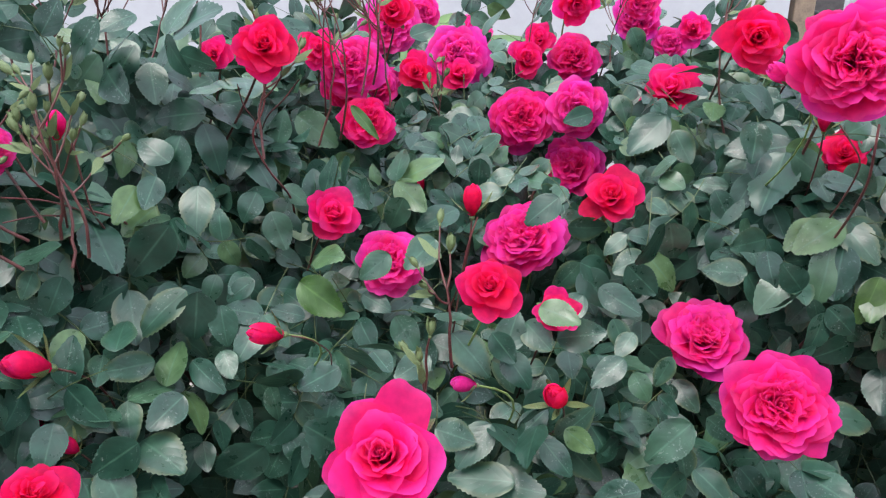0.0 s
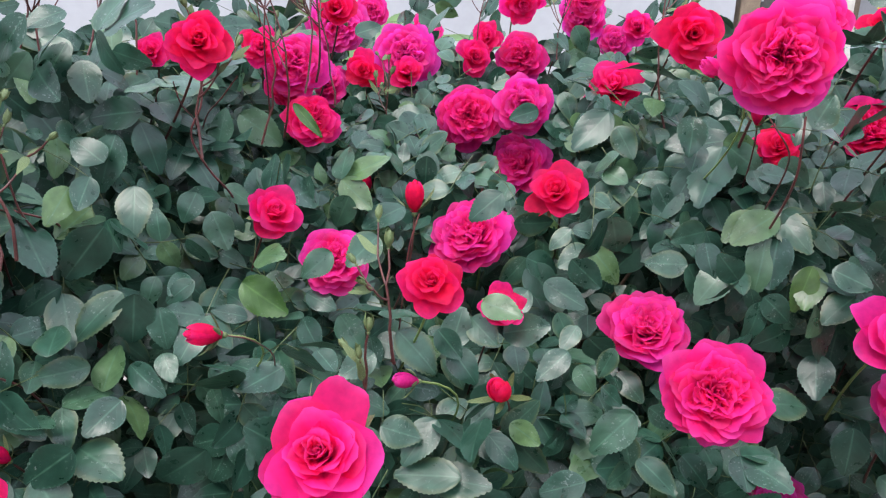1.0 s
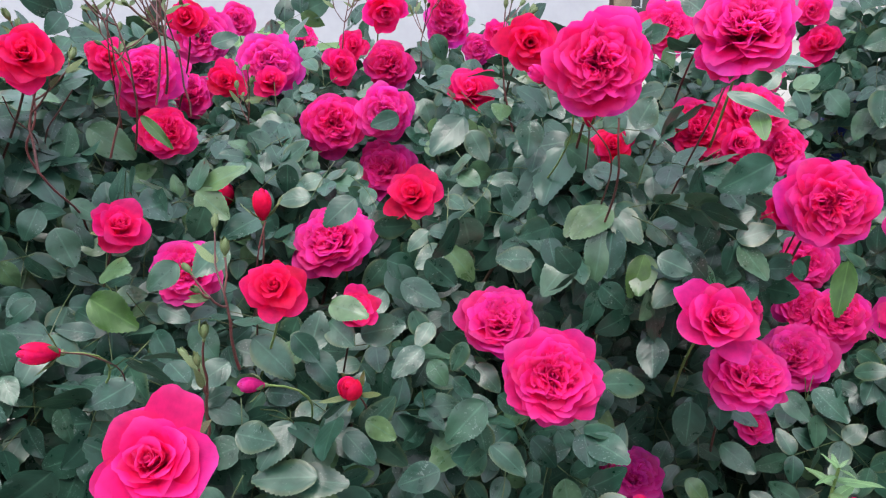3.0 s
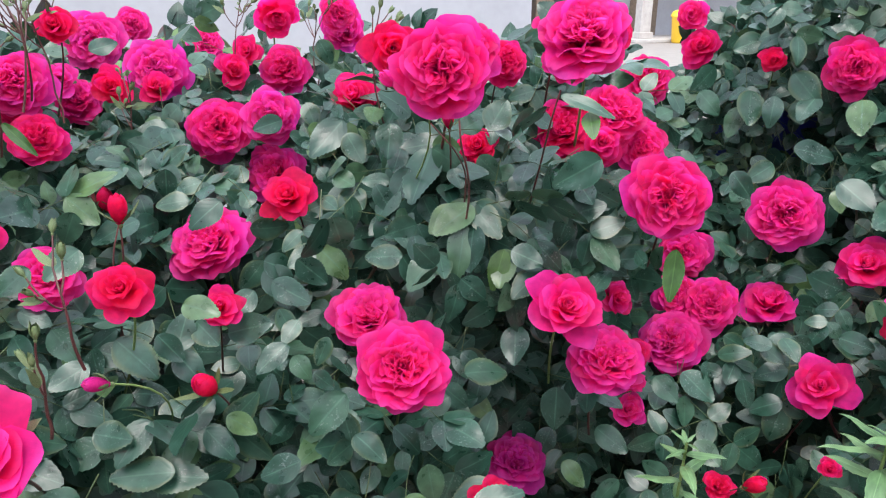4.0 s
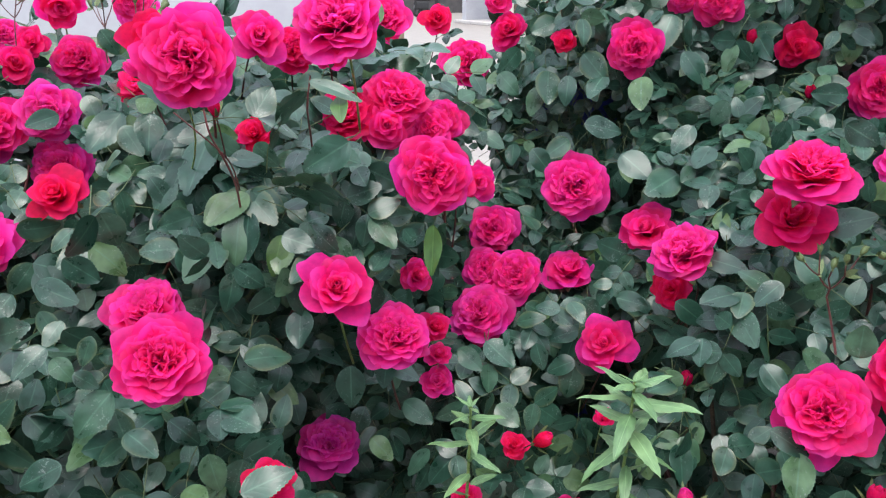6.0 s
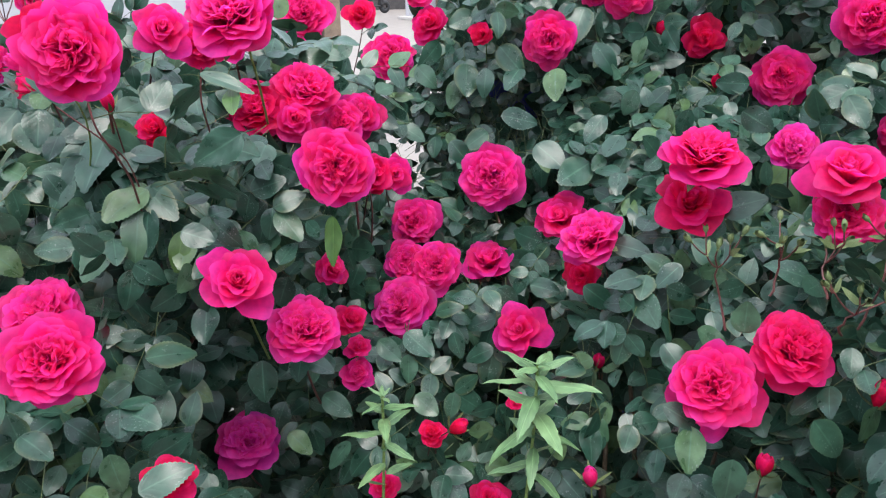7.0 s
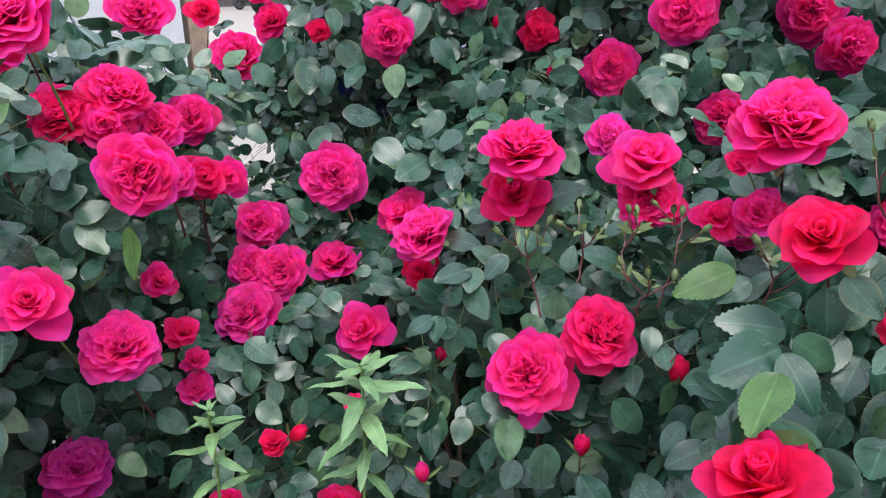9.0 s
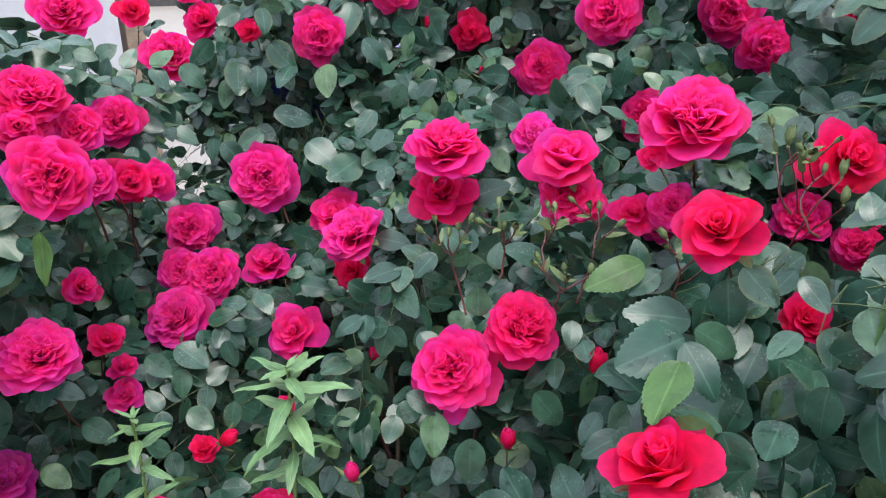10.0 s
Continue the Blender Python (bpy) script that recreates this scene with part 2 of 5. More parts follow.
# ---- petals and flowers ----
def petal(turn, r0, length, width, a0, a1, ruffle=0.05, wrap=1.1, nu=9, nv=8, lift=0.0, fold=0.0, notch=0.05, curl=0.0, twist=0.0):
    """One petal round the z axis: it rises at a0 degrees from the axis and opens to a1; its rim rolls by curl, and it turns about its own length by twist."""
    u = np.linspace(-1, 1, nu)
    v = np.linspace(0, 1, nv)
    ph = rng.uniform(0, 6.28, 3)
    V = v[:, None] * (1 - 0.52 * (1 - np.sqrt(1 - 0.97 * u[None, :] ** 2)) - notch * np.exp(-(u[None, :] / 0.2) ** 2)
                      + 0.02 * np.sin(5.0 * u[None, :] + ph[1]) * v[:, None])
    U = np.broadcast_to(u[None, :], V.shape)
    fine = np.linspace(0, 1.1, 60)
    ang = np.radians(a0 + (a1 - a0) * np.clip(fine, 0, 1.1) ** 1.4 + curl * np.clip((fine - 0.74) / 0.26, 0, 1.2) ** 1.5)
    rr = r0 + np.concatenate([[0], np.cumsum(np.sin(ang))[:-1]]) * length * fine[1]
    hh = lift + np.concatenate([[0], np.cumsum(np.cos(ang))[:-1]]) * length * fine[1]
    R, H = np.interp(V, fine, rr), np.interp(V, fine, hh)
    A = np.interp(V, fine, ang)
    w = width * (0.28 + 0.72 * np.sin(np.clip(V, 0, 1) * 2.0) ** 0.8)
    s = U * w
    rc = np.maximum(np.abs(R) * wrap, 0.42 * width)
    wave = ruffle * width * V ** 2 * (np.sin(3.4 * U + ph[0]) * 0.7 + 0.3 * np.sin(6.0 * U + ph[2]) * np.abs(U)
                                      + 0.9 * fold * np.sin(1.6 * U + ph[1]))
    cup = 0.10 * width * (U ** 2) * np.sin(V * 3.0)
    x = R - rc * (1 - np.cos(s / rc)) + (wave - cup) * np.cos(A)
    y = rc * np.sin(s / rc)
    z = H - (wave - cup) * np.sin(A)
    if twist:
        ax = np.array([rr[54] - r0, 0.0, hh[54] - lift])
        ax /= np.linalg.norm(ax) + 1e-9
        p = np.stack([x - r0, y, z - lift], -1)
        ct, st = math.cos(twist), math.sin(twist)
        p = p * ct + np.cross(ax, p) * st + ax * (p @ ax)[..., None] * (1 - ct)
        x, y, z = p[..., 0] + r0, p[..., 1], p[..., 2] + lift
    c, sn = math.cos(turn), math.sin(turn)
    verts = np.stack([x * c - y * sn, x * sn + y * c, z], -1).reshape(-1, 3)
    uv = np.stack([(U + 1) / 2, np.clip(V, 0, 1)], -1).reshape(-1, 2)
    return verts, grid_faces(nv, nu), uv


def full_petals():
    """A full rosette: broad guard petals, a dome of ruffled petals turned every way, and a heart folded in quarters."""
    outer, inner = [], []
    t = rng.uniform(0, 6.28)
    j = lambda s: rng.uniform(-s, s)
    for k in range(6):
        outer.append(petal(t + k * 1.047 + j(0.3), 0.035, 0.52 + j(0.07), 0.29 + j(0.05), 50 + j(10), 96 + j(18), 0.17, 1.8, 13, 11,
                           lift=-0.03 + j(0.03), notch=0.05 + j(0.06), curl=18 + j(45), twist=j(0.16)))
    for k in range(8):
        outer.append(petal(t + 0.4 + k * 0.785 + j(0.3), 0.03, 0.515 + j(0.06), 0.24 + j(0.05), 40 + j(10), 78 + j(16), 0.20, 1.6, 13, 11,
                           lift=j(0.03), notch=0.05 + j(0.06), curl=20 + j(45), twist=j(0.28)))
    n = 56
    for k in range(n):
        # seats follow the golden angle, from the dome's shoulder up to its heart
        f = 1 - (k + 0.5) / n
        inner.append(petal(t + k * 2.39996 + j(0.35), 0.03, 0.455 + 0.055 * f + j(0.025), 0.115 + 0.11 * f + j(0.03), 8 + 26 * f + j(7), 22 + 46 * f + j(13),
                           0.27, 1.35, 9, 8, fold=0.8, notch=0.04 + j(0.05), curl=24 + j(28), twist=rng.normal(0, 0.18 + 0.36 * (1 - f))))
    for q in range(5):
        # petals stand side by side in each quarter, their rims running out from the middle
        a = t + q * 1.2566 + j(0.25)
        out_, side = np.array([math.cos(a), math.sin(a), 0.0]), np.array([-math.sin(a), math.cos(a), 0.0])
        for k in range(8):
            w = k - 3.5
            p, f, u = petal(a + 1.5708 * (1 if w > 0 else -1) + j(0.25), 0.004, 0.455 - 0.006 * abs(w) + j(0.012), 0.11 + j(0.02), j(4), 12 + j(12), 0.34, 1.5, 8, 8, fold=0.9, notch=0.05 + j(0.06), curl=20 + j(40))
            rise = (p[:, 2] / 0.40)[:, None]
            inner.append((p + rise * ((0.115 + j(0.02)) * out_ + 0.018 * w * side), f, u))
    for k in range(9):
        inner.append(petal(t + k * 2.4, 0.004 + 0.005 * k, 0.43 + j(0.015), 0.05 + 0.006 * k, j(4), 8 + j(10), 0.3, 1.1, 7, 6, curl=16 + j(24), twist=j(0.5)))
    return outer, inner


def spiral_petals(open_=1.0):
    """A half-open flower with a wound heart and a few wide reflexed petals."""
    outer, inner = [], []
    t = rng.uniform(0, 6.28)
    j = lambda s: rng.uniform(-s, s)
    for k in range(5):
        outer.append(petal(t + k * 1.2566 + j(0.4), 0.03, 0.54 + j(0.10), 0.31 + j(0.06), 34 + 12 * open_ + j(13), 66 + 36 * open_ + j(28), 0.24, 1.5, 12, 11,
                           lift=-0.02 + j(0.02), notch=0.03 + j(0.06), curl=20 + j(55), twist=j(0.3)))
    for k in range(5):
        outer.append(petal(t + 0.6 + k * 1.2566 + j(0.4), 0.03, 0.50 + j(0.07), 0.28 + j(0.05), 22 + 10 * open_ + j(10), 40 + 34 * open_ + j(20), 0.26, 1.3, 12, 11,
                           notch=0.02 + j(0.06), curl=28 + j(45), twist=j(0.3)))
    for ring, (n, ln, wd, b0, b1) in enumerate(((5, 0.48, 0.23, 16, 44), (5, 0.46, 0.19, 10, 30), (6, 0.44, 0.16, 5, 18))):
        for k in range(n):
            inner.append(petal(t + ring * 0.5 + k * 6.283 / n + j(0.35), 0.035 - 0.006 * ring, ln + j(0.04), wd + j(0.03), b0 + j(6), b1 * open_ + j(11), 0.27, 1.15, 9, 8,
                               notch=0.02 + j(0.06), curl=26 + j(36), twist=j(0.32)))
    for k in range(11):
        inner.append(petal(t + k * 2.4 + j(0.3), 0.006 + 0.007 * k, 0.415 + 0.003 * k + j(0.02), 0.06 + 0.010 * k, j(3), 5 + j(9), 0.26, 1.05, 8, 7, notch=j(0.06), curl=18 + j(26), twist=j(0.25)))
    return outer, inner


def bud_petals():
    """A bud: wrapped petals that close towards the tip."""
    outer, inner = [], []
    t = rng.uniform(0, 6.28)
    for k in range(4):
        outer.append(petal(t + k * 1.6, 0.07, 0.92, 0.36, 36, -52 + 16 * (k % 2), 0.05, 1.03, 11, 10, notch=-0.05))
    for k in range(5):
        inner.append(petal(t + 0.7 + k * 1.3, 0.05, 0.96, 0.26, 24, -38, 0.04, 1.0, 9, 9, notch=-0.05))
    return outer, inner


def sepals(scale, spread, n=5, length=0.55):
    out = []
    for k in range(n):
        p, f, u = petal(k * 6.283 / n + rng.uniform(-0.2, 0.2), 0.02, length * rng.uniform(0.85, 1.2), 0.085, 62, spread + rng.uniform(-25, 25), 0.25, 1.4, 5, 8, notch=-0.28)
        out.append((p * scale, f, u))
    return out


def hip(scale):
    t = np.linspace(0, 1, 6)
    p, f, u = tube([(0, 0, -0.16 * scale + 0.18 * scale * k) for k in t], 1.0, 1.0, 10)
    rad = np.repeat(np.array([0.035, 0.06, 0.085, 0.088, 0.075, 0.04]) * scale, 11)
    p[:, 0] *= rad
    p[:, 1] *= rad
    return p, f, u


def turned(place, axis_, roll=0.0):
    q = Vector(axis_).normalized().to_track_quat("Z", "Y").to_matrix().to_4x4()
    return Matrix.Translation(place) @ q @ Matrix.Rotation(roll, 4, "Z")


def moved(piece, m):
    v, f, u = piece
    a = np.array(m)
    return v @ a[:3, :3].T + a[:3, 3], f, u


FLOWERS = []
STEMS = []


def stem_to_bush(bush, place, axis_, radius):
    """The stalk of a flower, bowed back into its bush."""
    a = Vector(place)
    ax = Vector(axis_).normalized()
    out = outward(a)
    drop = rnd.uniform(0.13, 0.21)
    b = a - ax * 0.06 - out * rnd.uniform(0.11, 0.20) + Vector((rnd.uniform(-0.04, 0.04), rnd.uniform(-0.04, 0.04), -drop))
    c = a - ax * 0.09
    pts = []
    for k in range(10):
        t = k / 9
        pts.append(a * (1 - t) ** 2 + c * 2 * t * (1 - t) + b * t * t)
    STEMS.append(pts)
    v, f, u = tube(pts, radius, radius * 1.35, 7)
    ob = new("stem", sheet_mesh("stem", v, f, u, STEM if rnd.random() < 0.75 else GREEN))
    world_parent(ob, bush)
    return ob


def rose(kind, x, y, z, size, ax, ay, az, hue, cover=0.0):
    """A flower whose face centre lies at x, y, z, with its petals turned along ax, ay, az; leaves may cover that share of it."""
    face, axis_ = Vector((x, y, z)), Vector((ax, ay, az)).normalized()
    bush = bush_at(face)
    depth = {"full": 0.30, "spiral": 0.36, "half": 0.42, "bud": 0.7}[kind] * size
    base = face - axis_ * depth
    outer, inner = {"full": full_petals, "spiral": spiral_petals, "half": lambda: spiral_petals(0.45), "bud": bud_petals}[kind]()
    grow = {"full": 1.02, "spiral": 0.98, "half": 1.15, "bud": 1.55}[kind] * size
    m = turned(base, axis_, rnd.uniform(0, 6.28)) @ Matrix.Diagonal((grow, grow, grow, 1))
    mat = HUES[hue]
    v, f, u = joined(inner)
    name = "rose_bud" if kind == "bud" else "rose_bloom"
    bloom = new(name, sheet_mesh(name, v, f, u, mat))
    bloom.matrix_basis = m
    world_parent(bloom, bush)
    words = {"full": "fully open rose with many folded petals", "spiral": "open rose with a wound heart",
             "half": "half-open cupped rose", "bud": "closed rosebud with green sepals"}[kind]
    tagged(bloom, HUE_WORDS[hue] + " " + words)
    for piece in outer:
        v, f, u = piece
        p = new("petal", sheet_mesh("petal", v, f, u, mat))
        p.parent = bloom
    v, f, u = joined([hip(1.0)] + sepals(1.0, {"bud": 25, "half": 110}.get(kind, 135), 5, 0.75 if kind == "bud" else 0.36))
    c = new("calyx", sheet_mesh("calyx", v, f, u, SEPAL))
    c.parent = bloom
    stem_to_bush(bush, base - axis_ * 0.12 * size, axis_, 0.0009 + 0.0055 * size)
    FLOWERS.append((face - axis_ * 0.1 * size, size * (0.35 if kind == "bud" else 0.5) * (1 - cover)))
    return bloom


def green_bud(x, y, z, size, ax, ay, az):
    """A closed green bud with long sepals."""
    place, axis_ = Vector((x, y, z)), Vector((ax, ay, az)).normalized()
    pieces = [hip(1.3)]
    t = rnd.uniform(0, 6)
    for k in range(5):
        pieces.append(petal(t + k * 1.2566, 0.05, 1.0 + rnd.uniform(-0.1, 0.25), 0.30, 38, -46 + rnd.uniform(-6, 10), 0.06, 1.0, 7, 10, notch=-0.42, curl=rnd.uniform(10, 70)))
    v, f, u = joined(pieces)
    b = new("green_bud", sheet_mesh("green_bud", v, f, u, SEPAL))
    b.matrix_basis = turned(place, axis_) @ Matrix.Diagonal((size, size, size, 1))
    world_parent(b, bush_at(place))
    return b


def spray(x, y, z, height, count, spread=0.05, leanx=0.0, leany=0.0):
    """A flowering shoot not yet open: a red shoot that forks and forks again into stalks with green buds and narrow bracts."""
    foot = Vector((x, y, z - 0.05))
    if hides_flower(foot, 0.03) or hides_flower(Vector((x, y, z - 0.02)), 0.03):
        foot.z = z
    bush = bush_at(foot)
    top = Vector((x + leanx + rnd.uniform(-0.03, 0.03), y + leany + rnd.uniform(-0.03, 0.03), z + height))
    line = bend(foot, top, (rnd.uniform(-0.02, 0.02), rnd.uniform(-0.02, 0.02), 0), 9, 0.002)
    pieces, bracts = [tube(line, 0.0016, 0.0009)], []
    green_bud(*top, rnd.uniform(0.010, 0.015), 0.1, 0.0, 1.0)
    left = count
    while left > 0:
        a = line[rnd.choice((4, 5, 6, 7))]
        turn = rnd.uniform(0, 6.28)
        d = Vector((math.cos(turn), math.sin(turn), rnd.uniform(0.8, 1.7))).normalized()
        b = a + d * rnd.uniform(0.5, 1.0) * spread
        pieces.append(tube(bend(a, b, (0, 0, -0.003), 5), 0.0011, 0.0009, 6))
        for k in range(min(left, rnd.choice((1, 2, 2, 3)))):
            e = (d + Vector((rnd.gauss(0, 0.5), rnd.gauss(0, 0.5), rnd.uniform(0.1, 0.6)))).normalized()
            c = b + e * rnd.uniform(0.012, 0.032)
            pieces.append(tube(bend(b, c, (0, 0, -0.002), 4), 0.0010, 0.0008, 6))
            green_bud(*c, rnd.uniform(0.008, 0.014), *e)
            left -= 1
        for k in range(2):
            way = d + Vector((rnd.gauss(0, 0.7), rnd.gauss(0, 0.7), rnd.gauss(0, 0.3)))
            bracts.append(leaf_pose(b, way, outward(b) + Vector((0, 0, 0.6)), rnd.uniform(0.014, 0.030)))
    ob = new("shoot", sheet_mesh("shoot", *joined(pieces), STEM))
    world_parent(ob, bush)
    for m in bracts:
        br = new("bract", rnd.choice(BRACTS))
        br.matrix_basis = m
        br.parent = ob
    return ob


def twig(points, radius):
    """A bare reddish shoot through the given points."""
    end, last = Vector(points[-1]), Vector(points[-2])
    p = np.array([tuple(q) for q in points] + [tuple(end + (end - last) * 0.5 - outward(end) * 0.05 - Vector((0, 0, 0.06)))], float)
    t = np.linspace(0, len(p) - 1, 4 * len(p))
    q = np.stack([np.interp(t, range(len(p)), p[:, k]) for k in range(3)], 1)
    for _ in range(3):
        q[1:-1] = 0.25 * q[:-2] + 0.5 * q[1:-1] + 0.25 * q[2:]
    ob = new("shoot", sheet_mesh("shoot", *tube(q, radius * 0.55, radius * 0.85, 7), TWIG))
    world_parent(ob, bush_at(p[-1]))
    return ob


# ---- the hedge's shape: distance from a point in the path, by bearing and height ----
CX, CY = 0.35, -0.20
BEARINGS = (-60, -45, -35, -25, -15, -5, 5, 15, 22, 27, 32, 38, 45, 52, 60, 70, 80, 112)
HEIGHTS = (0.70, 0.85, 1.00, 1.15, 1.30)
R_070 = (0.80, 0.80, 0.80, 0.74, 0.74, 0.76, 0.84, 1.14, 1.05, 1.02, 0.97, 0.94, 0.86, 0.80, 0.76, 0.62, 0.56, 0.52)
R_085 = (0.86, 0.90, 0.92, 0.80, 0.78, 0.78, 0.84, 1.06, 1.14, 1.22, 1.10, 1.04, 0.90, 0.85, 0.82, 0.66, 0.58, 0.54)
R_100 = (0.95, 1.02, 1.02, 0.90, 0.88, 1.02, 0.95, 0.97, 1.20, 1.52, 1.55, 1.38, 1.08, 0.98, 0.86, 0.71, 0.62, 0.57)
R_115 = (1.05, 1.12, 1.12, 1.20, 1.30, 1.10, 0.90, 0.99, 1.12, 1.90, 1.80, 1.68, 1.46, 1.42, 1.32, 0.95, 0.72, 0.62)
R_130 = (1.20, 1.22, 1.22, 1.45, 1.66, 1.50, 1.22, 1.15, 1.40, 2.00, 1.66, 1.70, 1.66, 1.67, 1.60, 1.52, 1.20, 0.90)
TABLE = np.array((R_070, R_085, R_100, R_115, R_130))
TOPS = (1.30, 1.32, 1.34, 1.35, 1.33, 1.33, 1.34, 1.33, 1.27, 1.20, 1.42, 1.55, 1.60, 1.60, 1.60, 1.55, 1.50, 1.40)


def shell(th, z):
    """The hedge's front at a bearing in degrees and a height."""
    col = [np.interp(th, BEARINGS, row) for row in TABLE]
    r = float(np.interp(z, HEIGHTS, col))
    if z < 0.70:
        r += 0.10 * (0.70 - z)
    return r


def bearing(p):
    return math.degrees(math.atan2(p[0] - CX, p[1] - CY)), math.hypot(p[0] - CX, p[1] - CY)


def spot(th, r, z):
    a = math.radians(th)
    return Vector((CX + r * math.sin(a), CY + r * math.cos(a), z))


def outward(p):
    """Unit vector from the hedge towards the open side."""
    v = Vector((CX - p[0], CY - p[1], 0))
    return v.normalized()


def bush_root(x, y, label):
    b = new("rose_bush")
    b.location = (x, y, 0.0)
    return tagged(b, label, "rose bush", "rose bushes")


BUSH_FRONT = bush_root(0.15, 1.05, "leafy rose bush with red and magenta roses before a wall")
BUSH_BACK = bush_root(1.55, 1.30, "tall dense rose bush with scattered pink roses beside the gap")
BUSH_NEAR = bush_root(1.30, 0.35, "rose bush with large crimson roses and unopened green buds")


def bush_at(p):
    th, r = bearing(p)
    if th < 23.5:
        return BUSH_FRONT
    if r > (1.25 if th < 50 else 1.30):
        return BUSH_BACK
    return BUSH_NEAR


def world_parent(ob, bush):
    """Puts ob under bush without moving it."""
    ob.parent = bush
    ob.matrix_parent_inverse = Matrix.Translation(-bush.location)

# ---- leaves ----
def leaflet(width=0.72, stations=12, fold=0.10, droop=0.12, teeth=0.035, point=1.0, cols=(-1.0, -0.55, 0.0, 0.55, 1.0)):
    """A leaflet of unit length along y, face up: pointed oval with a toothed rim, folded along its midrib."""
    v = np.linspace(0, 1, stations)
    half = width / 2 * (np.sin(np.pi * v ** 0.82) ** 0.72) * (1 - 0.18 * v * point) + 0.004
    half[-1] = 0.002
    cols = np.array(cols)
    s = half[:, None] * cols[None, :]
    tooth = teeth * (np.arange(stations) % 2) * (v > 0.12) * (v < 0.97)
    s[:, 0] -= tooth
    s[:, -1] += tooth
    y = np.broadcast_to(v[:, None], s.shape).copy()
    y[:, 0] += tooth * 0.8
    y[:, -1] += tooth * 0.8
    ph = rng.uniform(0, 6.28, 2)
    z = fold * np.abs(s) - droop * y ** 2 + 0.02 * np.sin(9 * y + ph[0]) * np.abs(cols)[None, :] + rng.uniform(-0.12, 0.12) * s * y
    z = z - 0.22 * fold * (s / (width / 2)) ** 2
    verts = np.stack([s, y, z], -1).reshape(-1, 3)
    uv = np.stack(np.broadcast_arrays((cols[None, :] + 1) / 2, v[:, None]), -1).reshape(-1, 2)
    return verts, grid_faces(stations, len(cols)), uv


FINE = [leaflet(rng.uniform(0.66, 0.84), 27, rng.uniform(0.02, 0.30), rng.uniform(-0.04, 0.30), 0.022, 0.9) for _ in range(16)]
MIDDLE = [leaflet(rng.uniform(0.66, 0.84), 17, rng.uniform(0.02, 0.30), rng.uniform(0.0, 0.30), 0.013, 0.9) for _ in range(12)]
COARSE = [leaflet(rng.uniform(0.66, 0.84), 7, rng.uniform(0.02, 0.32), rng.uniform(0.0, 0.34), 0.0, 0.9, (-1.0, 0.0, 1.0)) for _ in range(8)]
BRACTS = [sheet_mesh("bract", *leaflet(0.30, 8, 0.3, rng.uniform(-0.1, 0.3), 0.0, 1.6, (-1.0, 0.0, 1.0)), SEPAL) for _ in range(5)]
FINE_MESH = [sheet_mesh("leaf", *p, LEAF) for p in FINE]
FRESH_MESH = [sheet_mesh("leaf", *p, FRESH) for p in FINE]


def leaf_pose(place, tip, normal, size):
    y = Vector(tip).normalized()
    z = Vector(normal)
    z = (z - y * z.dot(y)).normalized()
    x = y.cross(z)
    m = Matrix((x, y, z)).transposed().to_4x4()
    return Matrix.Translation(place) @ m @ Matrix.Diagonal((size, size, size, 1))


HEART = Vector((0.25, -0.15, 1.40))
SKYWARD = Vector((-0.15, -0.45, 0.88)).normalized()    # leaves this way from a bloom are left out, to let skylight in


def hides_flower(p, size):
    for f, rad in FLOWERS:
        d = f - p
        if d.length > 0.42:
            continue
        way = (HEART - f).normalized()
        along = -d.dot(way)
        if along > -0.02 and (-d - way * along).length < rad * 0.92 + size * 0.26:
            return True
        rise = -d.dot(SKYWARD)
        if 0 < rise < 0.34 and (-d - SKYWARD * rise).length < rad * 1.15:
            return True
    return False


JOINED = {BUSH_FRONT: [], BUSH_BACK: [], BUSH_NEAR: []}
STALKS = {BUSH_FRONT: [], BUSH_BACK: [], BUSH_NEAR: []}
SINGLES = {BUSH_FRONT: [], BUSH_BACK: [], BUSH_NEAR: []}


def put_leaf(place, tip, normal, size, near):
    bush = bush_at(place)
    mid = place + Vector(tip).normalized() * size * 0.5
    if hides_flower(mid, size) or in_window(mid):
        return
    m = leaf_pose(place, tip, normal, size)
    if near is True:
        SINGLES[bush].append(m)
    else:
        JOINED[bush].append(moved(rnd.choice(MIDDLE if near == "outer" else COARSE), m))


def compound(place, way, normal, size, near, pairs=2):
    """A rose leaf: a stalk with a leaflet at its end and pairs along it."""
    way, normal = Vector(way).normalized(), Vector(normal).normalized()
    side = way.cross(normal).normalized()
    normal = side.cross(way)
    length = size * (0.75 + 0.62 * pairs)
    pts = bend(place, place + way * length * 0.72, normal * 0.07 * length, 6)
    if not hides_flower(pts[2], 0.02) and not hides_flower(pts[-1], 0.02):
        STALKS[bush_at(place)].append(tube([pts[k] - normal * 0.002 for k in (0, 2, 3, 5)], 0.0008, 0.0005, 4))

    def tilt():
        return Vector((rnd.gauss(0, 1), rnd.gauss(0, 1), rnd.gauss(0, 1))) * 0.30
    put_leaf(pts[-1], way + tilt() * 0.5, normal + tilt(), size, near)
    for k in range(pairs):
        base = Vector(place).lerp(pts[-1], 0.92 - 0.45 * k) + normal * 0.003
        for sgn in (-1, 1):
            d = way * rnd.uniform(0.35, 0.75) + side * sgn
            put_leaf(base, d + tilt() * 0.4, normal + side * sgn * rnd.uniform(-0.25, 0.25) + tilt(), size * rnd.uniform(0.72, 0.92), near)


def thin_gap(th, z):
    """Where the hedge is loose and lets the ground behind show."""
    return 23.5 < th < 31 and z > 1.0


